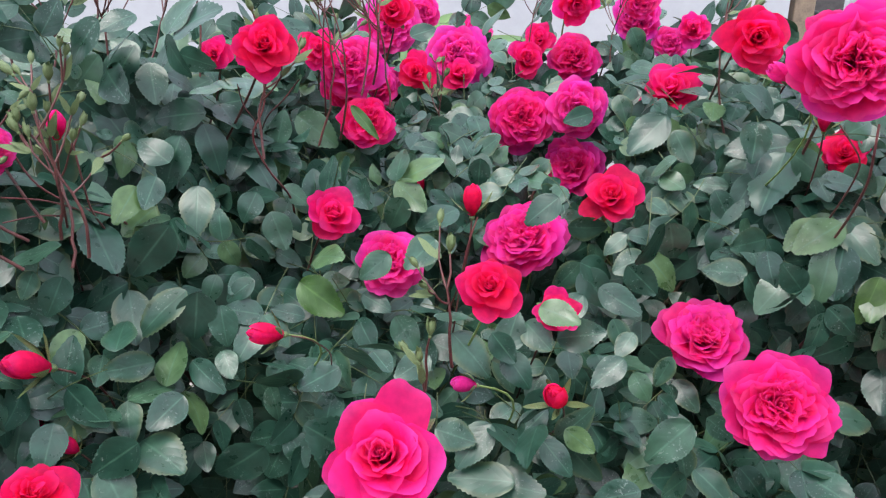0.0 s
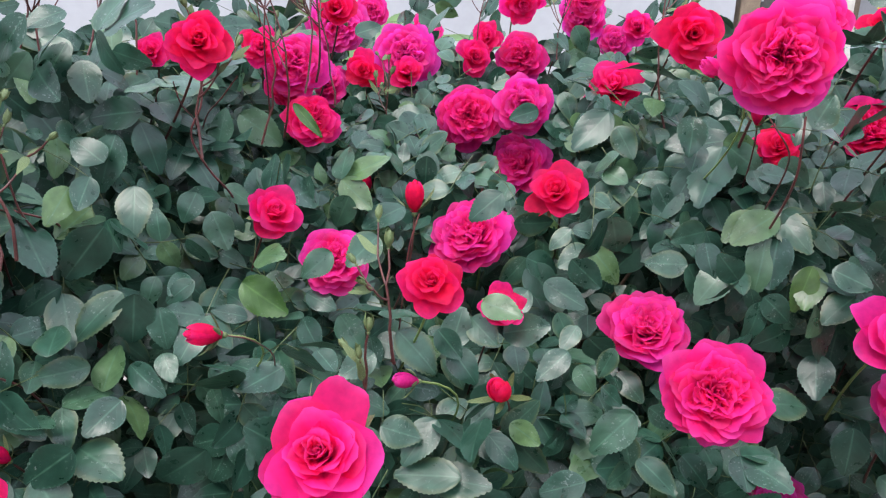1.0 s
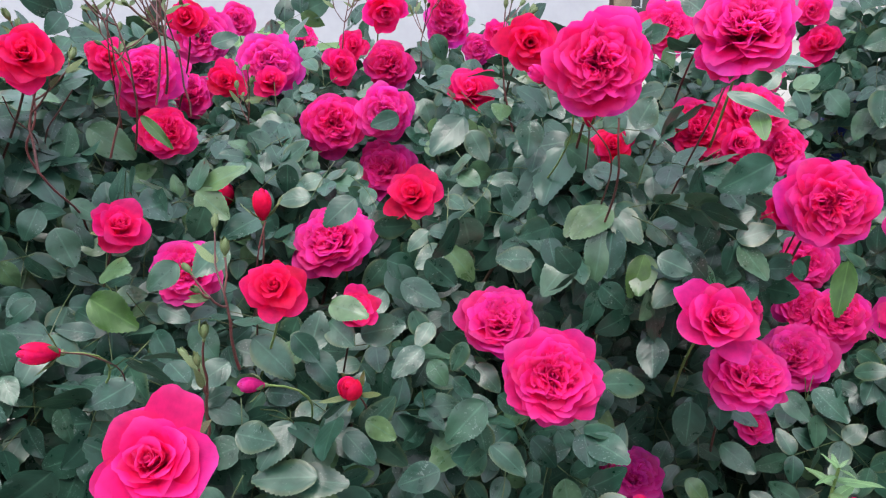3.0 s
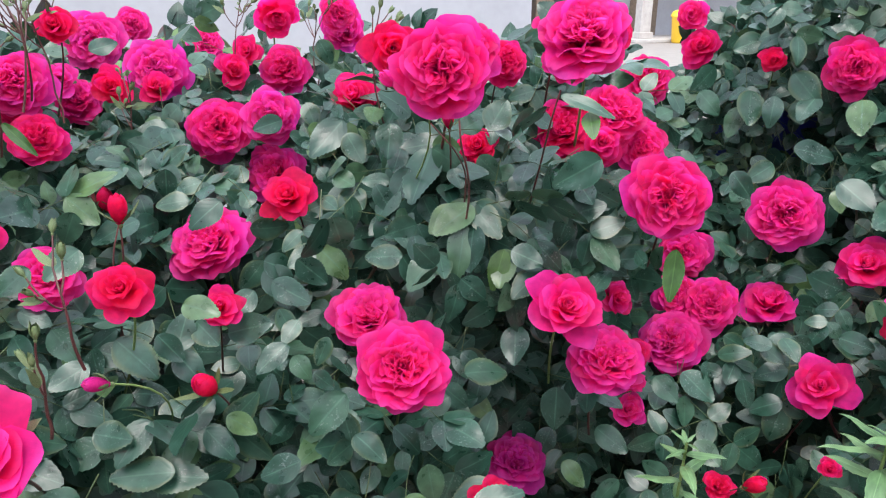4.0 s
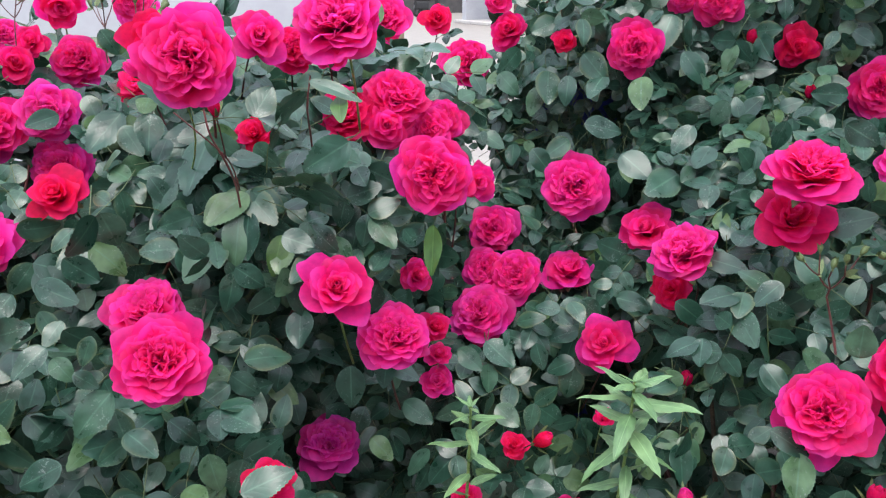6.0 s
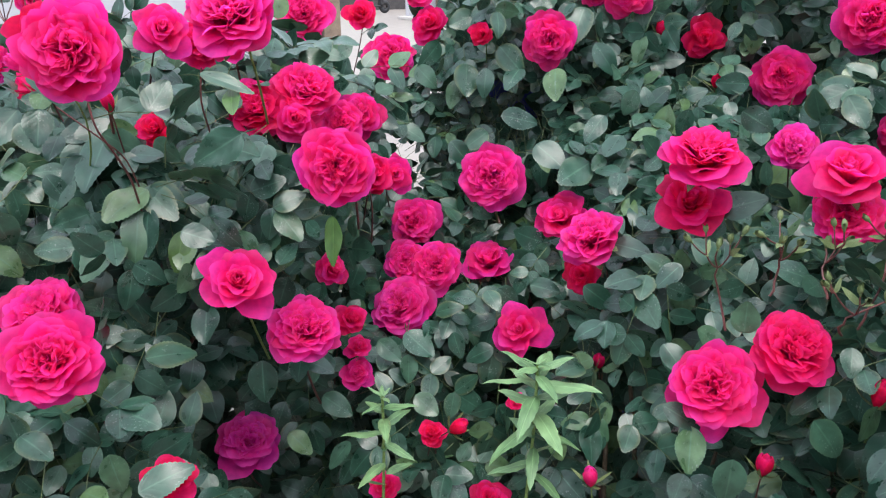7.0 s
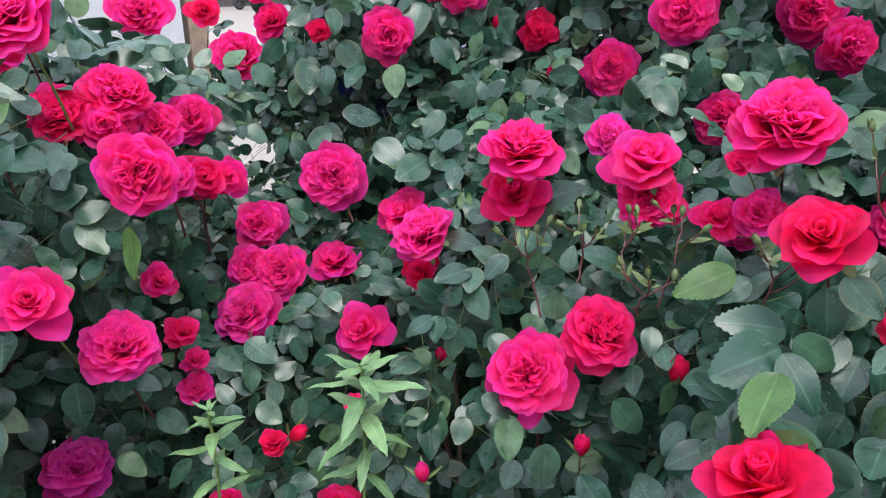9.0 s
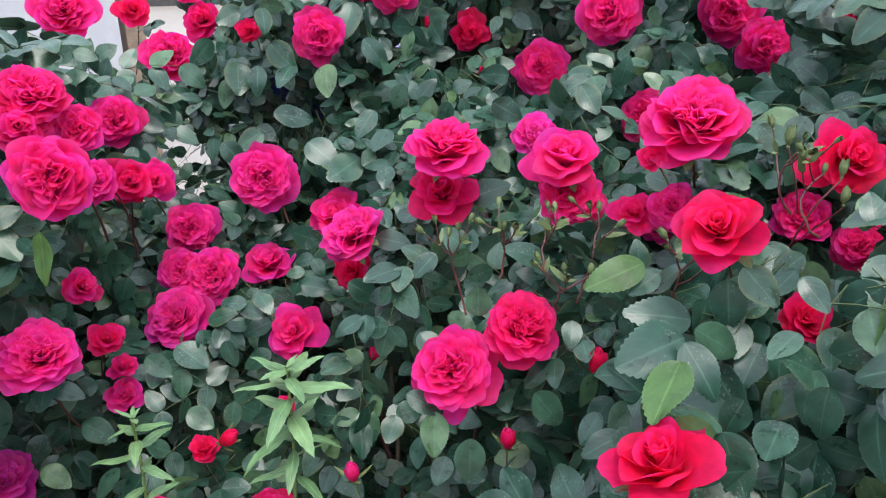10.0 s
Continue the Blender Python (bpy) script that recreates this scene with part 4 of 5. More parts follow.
leaf_at(-0.267, 0.682, 1.106, -0.310, 0.647, 1.077, -0.07, -0.70, 0.71, 0, 0.89)
leaf_at(-0.253, 0.675, 1.108, -0.259, 0.668, 1.054, 0.40, -0.63, 0.67, 0, 0.98)
leaf_at(-0.235, 0.687, 1.087, -0.227, 0.668, 1.050, 0.17, -0.82, 0.54, 0, 0.99)
leaf_at(-0.204, 0.713, 1.105, -0.234, 0.704, 1.086, 0.10, -0.67, 0.74, 0, 0.91)
leaf_at(-0.288, 0.632, 1.050, -0.328, 0.604, 1.053, 0.20, -0.92, 0.33, 0, 0.93)
leaf_at(-0.260, 0.622, 1.017, -0.281, 0.585, 1.006, 0.29, -0.72, 0.63, 0, 0.97)
leaf_at(-0.298, 0.598, 0.981, -0.249, 0.564, 0.976, 0.56, -0.61, 0.57, 0, 0.97)
leaf_at(-0.285, 0.565, 1.001, -0.330, 0.560, 0.970, 0.53, -0.67, 0.52, 0, 0.95)
leaf_at(-0.178, 0.603, 0.971, -0.230, 0.602, 0.930, 0.59, -0.75, 0.30, 0, 0.87)
leaf_at(0.049, 0.617, 0.987, 0.014, 0.585, 0.964, -0.14, -0.60, 0.79, 0, 0.84)
leaf_at(0.038, 0.597, 0.934, 0.098, 0.576, 0.937, -0.04, -0.64, 0.77, 0, 0.87)
leaf_at(-0.051, 0.900, 1.144, -0.071, 0.899, 1.102, 0.03, -0.93, 0.36, 0, 0.93)
leaf_at(0.020, 0.935, 1.118, -0.033, 0.898, 1.106, -0.61, -0.69, 0.40, 0, 0.98)
leaf_at(0.055, 1.026, 1.168, 0.051, 1.023, 1.122, -0.09, -0.89, 0.44, 0, 0.88)
leaf_at(0.327, 1.046, 1.227, 0.272, 1.024, 1.177, -0.36, -0.87, 0.34, 0, 0.86)
leaf_at(0.429, 0.880, 1.208, 0.385, 0.830, 1.146, -0.49, -0.49, 0.72, 0, 0.83)
leaf_at(0.376, 0.870, 1.156, 0.339, 0.856, 1.123, -0.56, -0.66, 0.50, 0, 0.98)
leaf_at(0.457, 0.777, 1.149, 0.399, 0.755, 1.126, -0.68, -0.63, 0.37, 0, 0.94)
leaf_at(0.453, 0.757, 1.129, 0.433, 0.730, 1.078, -0.68, -0.47, 0.56, 0, 0.99)
leaf_at(0.258, 0.633, 0.977, 0.212, 0.621, 0.940, -0.04, -0.68, 0.73, 0, 0.86)
leaf_at(0.410, 0.660, 0.966, 0.474, 0.668, 0.962, -0.40, -0.52, 0.75, 0, 0.86)
leaf_at(0.198, 0.689, 1.022, 0.161, 0.668, 1.003, -0.27, -0.72, 0.64, 0, 0.82)
leaf_at(0.194, 0.737, 1.047, 0.208, 0.718, 1.014, -0.32, -0.80, 0.50, 0, 0.93)
leaf_at(0.131, 0.735, 1.023, 0.181, 0.720, 1.038, -0.11, -0.74, 0.66, 0, 0.95)
leaf_at(-0.110, 0.667, 1.024, -0.146, 0.632, 1.018, 0.15, -0.56, 0.82, 0, 0.94)
leaf_at(0.448, 0.900, 1.213, 0.390, 0.898, 1.205, -0.49, -0.71, 0.51, 0, 0.93)
leaf_at(-0.207, 1.011, 1.233, -0.152, 1.003, 1.194, 0.22, -0.93, 0.28, 0, 0.88)
leaf_at(-0.246, 1.032, 1.253, -0.213, 1.033, 1.257, 0.33, -0.92, 0.19, 0, 0.88)
leaf_at(-0.199, 0.859, 1.170, -0.169, 0.860, 1.148, 0.04, -0.74, 0.67, 0, 0.97)
leaf_at(-0.220, 0.815, 1.175, -0.235, 0.798, 1.145, 0.26, -0.77, 0.58, 0, 0.98)
leaf_at(-0.202, 0.801, 1.155, -0.186, 0.793, 1.112, 0.36, -0.91, 0.19, 0, 0.92)
leaf_at(-0.346, 0.744, 1.256, -0.366, 0.748, 1.258, 0.52, -0.84, 0.14, 0, 0.85)
leaf_at(-0.384, 0.750, 1.296, -0.407, 0.739, 1.269, 0.54, -0.71, 0.46, 0, 0.97)
leaf_at(-0.384, 0.621, 1.152, -0.396, 0.615, 1.126, 0.36, -0.63, 0.69, 0, 0.96)
leaf_at(-0.364, 0.632, 1.142, -0.376, 0.615, 1.108, 0.56, -0.66, 0.50, 0, 0.90)
leaf_at(-0.363, 0.700, 1.177, -0.324, 0.655, 1.138, 0.77, -0.64, 0.08, 0, 0.82)
leaf_at(-0.325, 0.732, 1.204, -0.330, 0.692, 1.182, 0.52, -0.75, 0.41, 0, 0.90)
leaf_at(-0.216, 0.735, 1.103, -0.228, 0.706, 1.095, 0.14, -0.90, 0.42, 0, 0.95)
leaf_at(-0.092, 0.744, 1.075, -0.060, 0.737, 1.057, 0.10, -0.74, 0.67, 0, 0.87)
leaf_at(-0.052, 0.707, 1.065, -0.030, 0.696, 1.029, 0.08, -0.79, 0.61, 0, 0.93)
leaf_at(-0.075, 0.676, 1.039, -0.055, 0.653, 1.026, 0.46, -0.75, 0.47, 0, 0.98)
leaf_at(0.010, 0.707, 1.044, 0.053, 0.682, 1.009, 0.29, -0.69, 0.66, 0, 0.98)
leaf_at(0.054, 0.710, 1.043, 0.079, 0.700, 1.012, -0.22, -0.84, 0.49, 0, 0.85)
leaf_at(0.095, 0.746, 1.039, 0.120, 0.709, 1.022, -0.28, -0.79, 0.55, 0, 0.89)
leaf_at(0.189, 0.795, 1.061, 0.230, 0.761, 1.043, -0.55, -0.61, 0.57, 0, 0.87)
leaf_at(0.224, 0.808, 1.085, 0.260, 0.802, 1.050, -0.60, -0.67, 0.45, 0, 0.88)
leaf_at(0.218, 0.690, 1.039, 0.250, 0.694, 1.002, -0.55, -0.75, 0.37, 0, 0.97)
leaf_at(0.223, 0.642, 1.005, 0.244, 0.638, 0.984, -0.29, -0.48, 0.83, 0, 0.83)
leaf_at(0.203, 0.672, 1.014, 0.219, 0.656, 0.990, -0.25, -0.69, 0.68, 0, 0.90)
leaf_at(0.371, 0.897, 1.160, 0.330, 0.908, 1.161, -0.28, -0.81, 0.51, 0, 0.83)
leaf_at(0.297, 0.948, 1.162, 0.320, 0.918, 1.151, -0.09, -0.82, 0.57, 0, 1.00)
leaf_at(0.420, 0.848, 1.215, 0.468, 0.837, 1.183, -0.55, -0.60, 0.58, 0, 0.88)
leaf_at(0.460, 0.773, 1.154, 0.498, 0.761, 1.124, -0.41, -0.66, 0.63, 0, 0.93)
leaf_at(0.495, 0.746, 1.095, 0.476, 0.719, 1.052, -0.56, -0.73, 0.39, 0, 0.84)
leaf_at(0.414, 0.729, 1.075, 0.424, 0.725, 1.042, -0.58, -0.47, 0.66, 0, 0.83)
leaf_at(0.274, 0.636, 0.982, 0.302, 0.626, 0.961, -0.26, -0.81, 0.53, 0, 0.96)
leaf_at(0.125, 0.624, 0.976, 0.154, 0.614, 0.956, -0.48, -0.56, 0.68, 0, 0.90)
leaf_at(0.102, 0.618, 0.967, 0.127, 0.592, 0.945, -0.29, -0.58, 0.76, 0, 0.90)
leaf_at(-0.014, 0.674, 1.034, -0.049, 0.651, 1.020, 0.23, -0.65, 0.73, 0, 0.92)
leaf_at(-0.402, 0.611, 1.110, -0.376, 0.577, 1.093, 0.65, -0.58, 0.48, 0, 0.90)
leaf_at(-0.355, 0.557, 1.028, -0.353, 0.525, 1.003, 0.41, -0.41, 0.82, 0, 0.98)
leaf_at(-0.261, 0.657, 1.037, -0.227, 0.627, 1.021, 0.08, -0.91, 0.41, 0, 0.84)
leaf_at(-0.231, 0.667, 1.044, -0.217, 0.643, 1.028, 0.26, -0.85, 0.46, 0, 0.96)
leaf_at(-0.152, 0.713, 1.061, -0.186, 0.705, 1.075, 0.32, -0.73, 0.61, 0, 0.84)
leaf_at(-0.296, 0.758, 1.223, -0.333, 0.780, 1.243, 0.43, -0.78, 0.46, 0, 0.96)
leaf_at(-0.163, 0.750, 1.087, -0.112, 0.716, 1.064, -0.02, -0.95, 0.33, 1, 0.84)
leaf_at(0.136, 0.806, 1.171, 0.099, 0.786, 1.149, -0.12, -0.88, 0.47, 0, 0.99)
leaf_at(-0.054, 0.679, 1.147, -0.082, 0.663, 1.129, 0.07, -0.86, 0.50, 0, 0.96)
leaf_at(-0.008, 0.693, 1.158, -0.033, 0.658, 1.146, 0.20, -0.77, 0.60, 0, 0.95)
leaf_at(0.094, 0.631, 1.110, 0.125, 0.605, 1.110, -0.14, -0.69, 0.71, 0, 0.92)
leaf_at(0.237, 1.132, 1.217, 0.191, 1.114, 1.207, -0.18, -0.96, 0.21, 0, 0.86)
leaf_at(-0.116, 0.908, 1.262, -0.083, 0.893, 1.226, -0.05, -0.87, 0.49, 1, 0.38)
leaf_at(-0.053, 1.192, 1.329, -0.013, 1.209, 1.341, -0.47, -0.84, 0.26, 0, 0.90)
leaf_at(0.441, 0.763, 1.127, 0.423, 0.727, 1.073, -0.02, -0.71, 0.71, 0, 0.89)
leaf_at(0.438, 0.792, 1.147, 0.398, 0.777, 1.119, -0.43, -0.77, 0.48, 0, 0.96)
leaf_at(0.455, 0.783, 1.151, 0.479, 0.733, 1.120, -0.19, -0.80, 0.56, 0, 0.94)
leaf_at(0.502, 0.720, 0.992, 0.486, 0.681, 0.958, -0.47, -0.63, 0.61, 0, 0.95)
leaf_at(0.568, 0.718, 0.890, 0.561, 0.705, 0.828, -0.28, -0.55, 0.79, 0, 0.95)
leaf_at(0.349, 0.611, 0.878, 0.354, 0.594, 0.831, -0.21, -0.73, 0.64, 0, 0.99)
leaf_at(0.437, 0.615, 0.829, 0.384, 0.615, 0.816, -0.15, -0.49, 0.86, 0, 0.97)
leaf_at(0.071, 0.578, 0.946, 0.006, 0.591, 0.945, 0.15, -0.60, 0.79, 0, 0.82)
leaf_at(0.199, 0.590, 0.926, 0.155, 0.599, 0.907, 0.07, -0.74, 0.67, 0, 0.88)
leaf_at(-0.008, 0.618, 0.981, 0.031, 0.596, 0.980, 0.05, -0.77, 0.63, 0, 1.00)
leaf_at(1.319, 1.013, 1.231, 1.289, 0.976, 1.177, -0.83, -0.49, 0.27, 0, 0.97)
leaf_at(1.293, 1.099, 1.227, 1.238, 1.079, 1.198, -0.76, -0.44, 0.48, 0, 0.95)
leaf_at(1.236, 1.151, 1.223, 1.215, 1.131, 1.168, -0.55, -0.68, 0.49, 0, 0.99)
leaf_at(1.215, 1.200, 1.230, 1.191, 1.165, 1.164, -0.25, -0.93, 0.27, 0, 0.95)
leaf_at(1.198, 1.035, 1.139, 1.276, 1.010, 1.122, -0.60, -0.61, 0.51, 0, 0.86)
leaf_at(1.243, 0.803, 1.080, 1.163, 0.793, 1.054, -0.60, -0.69, 0.41, 0, 0.95)
leaf_at(1.097, 0.655, 0.996, 1.158, 0.652, 1.008, -0.65, -0.63, 0.43, 0, 0.84)
leaf_at(1.030, 0.695, 0.916, 1.070, 0.664, 0.905, -0.63, -0.51, 0.58, 0, 0.88)
leaf_at(1.046, 0.577, 0.954, 1.084, 0.545, 0.919, -0.75, -0.33, 0.57, 0, 0.88)
leaf_at(0.913, 0.817, 0.841, 0.942, 0.782, 0.864, -0.62, -0.37, 0.69, 0, 0.93)
leaf_at(0.906, 0.743, 0.836, 0.912, 0.727, 0.791, -0.57, -0.56, 0.60, 0, 0.84)
leaf_at(0.859, 0.833, 0.809, 0.885, 0.781, 0.777, -0.06, -0.57, 0.82, 0, 0.98)
leaf_at(0.805, 0.835, 0.806, 0.827, 0.794, 0.780, -0.46, -0.69, 0.55, 0, 0.89)
leaf_at(0.825, 0.734, 0.741, 0.848, 0.699, 0.715, -0.44, -0.64, 0.63, 0, 0.94)
leaf_at(0.685, 0.803, 0.748, 0.712, 0.753, 0.730, -0.51, -0.65, 0.56, 0, 0.96)
leaf_at(0.716, 0.771, 0.663, 0.673, 0.765, 0.632, -0.42, -0.28, 0.86, 0, 0.84)
leaf_at(0.612, 0.772, 0.718, 0.638, 0.741, 0.691, -0.12, -0.44, 0.89, 0, 0.94)
leaf_at(0.312, 0.627, 0.927, 0.343, 0.613, 0.894, 0.11, -0.81, 0.57, 0, 0.93)
leaf_at(0.265, 0.628, 0.924, 0.291, 0.585, 0.916, 0.10, -0.59, 0.80, 0, 0.84)
leaf_at(0.389, 0.651, 0.942, 0.351, 0.645, 0.928, -0.43, -0.65, 0.63, 0, 0.95)
leaf_at(0.246, 0.680, 1.029, 0.230, 0.674, 0.997, 0.04, -0.72, 0.69, 0, 0.90)
leaf_at(0.216, 0.726, 1.035, 0.194, 0.705, 1.018, -0.30, -0.77, 0.57, 0, 0.95)
leaf_at(0.344, 0.874, 1.162, 0.364, 0.857, 1.123, -0.37, -0.66, 0.66, 0, 0.88)
leaf_at(0.393, 0.872, 1.183, 0.364, 0.856, 1.140, -0.11, -0.71, 0.70, 0, 0.83)
leaf_at(0.420, 0.915, 1.215, 0.371, 0.925, 1.199, -0.35, -0.78, 0.53, 0, 0.88)
leaf_at(0.323, 0.993, 1.215, 0.343, 0.970, 1.174, -0.05, -0.94, 0.35, 0, 0.96)
leaf_at(1.262, 1.243, 1.333, 1.206, 1.261, 1.309, -0.48, -0.75, 0.45, 0, 0.95)
leaf_at(1.260, 1.136, 1.270, 1.281, 1.084, 1.218, -0.66, -0.75, 0.08, 0, 0.95)
leaf_at(1.396, 0.982, 1.280, 1.428, 0.945, 1.219, -0.60, -0.61, 0.52, 0, 0.85)
leaf_at(1.194, 1.203, 1.195, 1.168, 1.197, 1.136, -0.48, -0.60, 0.63, 0, 0.92)
leaf_at(1.233, 1.356, 1.265, 1.177, 1.332, 1.217, -0.20, -0.98, 0.04, 0, 0.83)
leaf_at(1.326, 0.862, 1.153, 1.274, 0.854, 1.116, -0.87, -0.42, 0.25, 0, 0.89)
leaf_at(1.301, 0.787, 1.129, 1.254, 0.771, 1.097, -0.67, -0.32, 0.67, 0, 1.00)
leaf_at(0.950, 0.765, 0.881, 0.974, 0.735, 0.860, -0.55, -0.56, 0.62, 0, 0.91)
leaf_at(0.166, 0.772, 1.061, 0.137, 0.755, 1.034, -0.17, -0.77, 0.61, 0, 0.96)
leaf_at(0.489, 0.739, 1.097, 0.468, 0.722, 1.050, -0.13, -0.68, 0.72, 1, 0.80)
leaf_at(0.635, 0.572, 1.140, 0.630, 0.567, 1.079, -0.69, -0.51, 0.51, 1, 0.55)
leaf_at(0.540, 0.590, 1.246, 0.489, 0.586, 1.222, 0.02, -0.94, 0.33, 0, 0.90)
leaf_at(1.425, 1.054, 1.351, 1.367, 1.024, 1.283, -0.73, -0.63, 0.25, 0, 0.84)
leaf_at(0.624, 0.639, 1.116, 0.638, 0.632, 1.094, -0.20, -0.75, 0.63, 0, 0.88)
leaf_at(0.546, 0.637, 1.290, 0.534, 0.602, 1.271, -0.47, -0.61, 0.64, 1, 0.70)
leaf_at(0.515, 0.648, 1.308, 0.560, 0.607, 1.292, -0.11, -0.81, 0.58, 0, 0.42)
leaf_at(1.008, -0.007, 1.098, 0.936, 0.011, 1.090, -0.85, -0.36, 0.39, 0, 0.93)
leaf_at(0.996, -0.013, 1.100, 0.988, -0.055, 1.067, -0.55, -0.60, 0.58, 0, 0.88)
leaf_at(1.048, 0.009, 1.096, 0.993, 0.037, 1.115, -0.76, -0.22, 0.61, 0, 0.90)
leaf_at(1.070, -0.011, 1.139, 1.069, -0.020, 1.088, -0.68, -0.24, 0.69, 0, 0.83)
leaf_at(1.079, -0.020, 1.151, 1.076, -0.056, 1.125, -0.87, -0.05, 0.49, 0, 0.91)
leaf_at(1.060, -0.107, 1.086, 1.037, -0.106, 1.045, -0.78, 0.20, 0.59, 0, 0.94)
leaf_at(1.019, -0.010, 1.104, 1.053, -0.043, 1.077, -0.65, -0.54, 0.53, 0, 0.89)
leaf_at(1.079, 0.065, 1.118, 1.049, 0.079, 1.100, -0.85, -0.13, 0.50, 0, 0.89)
leaf_at(0.958, 0.214, 0.896, 0.953, 0.211, 0.836, -0.23, -0.29, 0.93, 0, 0.86)
leaf_at(0.952, 0.270, 0.909, 0.934, 0.252, 0.862, -0.35, -0.43, 0.83, 0, 0.85)
leaf_at(0.930, 0.297, 0.930, 0.957, 0.260, 0.912, -0.42, -0.50, 0.76, 0, 0.85)
leaf_at(1.003, 0.159, 0.965, 1.024, 0.132, 0.925, -0.61, -0.32, 0.73, 0, 0.84)
leaf_at(1.029, 0.087, 0.961, 1.000, 0.092, 0.936, -0.63, -0.03, 0.77, 0, 0.82)
leaf_at(1.010, 0.047, 0.963, 0.973, 0.067, 0.949, -0.59, -0.25, 0.77, 0, 0.83)
leaf_at(1.021, -0.064, 1.054, 1.004, -0.057, 1.023, -0.52, -0.28, 0.81, 0, 0.99)
leaf_at(1.091, -0.044, 1.075, 1.053, -0.045, 1.048, -0.71, -0.11, 0.69, 0, 0.85)
leaf_at(1.064, -0.083, 1.112, 1.022, -0.078, 1.104, -0.59, 0.00, 0.80, 0, 0.83)
leaf_at(1.039, -0.092, 1.037, 0.993, -0.100, 1.024, -0.63, -0.02, 0.78, 0, 0.90)
leaf_at(1.082, 0.079, 0.955, 1.038, 0.077, 0.940, -0.75, -0.25, 0.61, 0, 0.87)
leaf_at(1.057, -0.079, 1.166, 1.050, -0.107, 1.147, -0.70, -0.43, 0.57, 0, 0.84)
leaf_at(1.035, -0.019, 1.067, 1.041, -0.020, 1.035, -0.61, -0.29, 0.73, 0, 0.82)
leaf_at(1.037, -0.123, 1.087, 1.029, -0.123, 1.036, -0.95, -0.02, 0.32, 0, 0.83)
leaf_at(0.971, -0.025, 1.095, 0.916, -0.035, 1.066, -0.78, 0.07, 0.62, 1, 0.86)
leaf_at(1.065, 0.075, 1.131, 0.991, 0.091, 1.120, -0.58, -0.52, 0.63, 1, 0.60)
leaf_at(1.074, -0.104, 1.073, 1.031, -0.092, 1.106, -0.65, -0.23, 0.73, 0, 0.93)
leaf_at(1.113, 0.593, 1.008, 1.135, 0.534, 1.009, -0.30, -0.60, 0.74, 0, 0.94)
leaf_at(1.075, 0.491, 0.972, 1.068, 0.444, 0.936, -0.83, -0.32, 0.47, 0, 0.95)
leaf_at(1.130, 0.464, 1.012, 1.094, 0.474, 0.982, -0.37, -0.47, 0.80, 0, 0.89)
leaf_at(1.069, 0.373, 0.962, 1.095, 0.343, 0.938, -0.31, -0.49, 0.81, 0, 0.91)
leaf_at(1.052, 0.413, 0.926, 1.055, 0.370, 0.897, -0.30, -0.66, 0.69, 0, 0.85)
leaf_at(1.198, 0.912, 1.101, 1.220, 0.851, 1.063, -0.35, -0.78, 0.52, 0, 0.96)
leaf_at(1.188, 1.070, 1.100, 1.131, 1.067, 1.073, -0.47, -0.84, 0.27, 0, 0.90)
leaf_at(1.101, 1.081, 1.087, 1.131, 1.050, 1.040, -0.61, -0.47, 0.64, 0, 0.89)
leaf_at(1.446, 0.451, 1.234, 1.446, 0.413, 1.192, -0.66, -0.64, 0.40, 0, 0.94)
leaf_at(1.365, 0.576, 1.200, 1.399, 0.540, 1.171, -0.83, -0.46, 0.32, 0, 0.99)
leaf_at(1.359, 0.682, 1.188, 1.349, 0.686, 1.137, -0.53, -0.76, 0.39, 0, 0.84)
leaf_at(1.384, 0.839, 1.200, 1.363, 0.850, 1.155, -0.69, -0.60, 0.41, 0, 0.98)
leaf_at(1.649, 0.403, 1.288, 1.657, 0.359, 1.252, -0.96, -0.26, 0.07, 0, 0.97)
leaf_at(1.455, 0.098, 1.263, 1.449, 0.058, 1.239, -0.99, -0.00, 0.15, 0, 0.84)
leaf_at(0.368, 0.500, 0.893, 0.420, 0.490, 0.915, -0.20, -0.60, 0.77, 0, 0.85)
leaves_on_stems()
scatter(300, -0.015, 0.05, 0.047, 0.067, near=True, low=0.62)
scatter(1000, 0.00, 0.10, 0.043, 0.064, low=0.40)
scatter(1050, 0.08, 0.24, 0.040, 0.060, low=0.30)
scatter(1400, 0.20, 0.46, 0.046, 0.066, low=0.15)
scatter(700, 0.0, 0.22, 0.048, 0.068, low=0.35, behind=True, th1=23.5)
scatter(1250, 0.0, 0.25, 0.048, 0.068, low=0.35, behind=True, th0=31)
scatter(90, 0.0, 0.20, 0.042, 0.060, low=0.60, behind=True, th0=23.5, th1=31)
scatter(160, 0.0, 0.35, 0.045, 0.068, low=0.30, th0=68, th1=110)
scatter(260, 0.05, 0.55, 0.045, 0.068, low=0.25, th0=20, th1=35, high=0.98)
scatter(260, 0.05, 0.55, 0.045, 0.068, low=0.25, th0=58, th1=112, high=1.05)
scatter(700, 0.18, 0.50, 0.060, 0.085, low=0.50, behind=True, th0=31)
scatter(300, 0.15, 0.40, 0.060, 0.085, low=0.50, behind=True, th1=20)
scatter(450, 0.25, 0.60, 0.060, 0.085, low=0.12, high=0.95)
scatter(420, 0.02, 0.25, 0.045, 0.068, low=0.08)
scatter(420, 0.55, 0.95, 0.065, 0.090, low=0.10, high=0.95, th0=31)
scatter(260, 0.45, 0.80, 0.065, 0.090, low=0.10, high=1.02, th1=22)

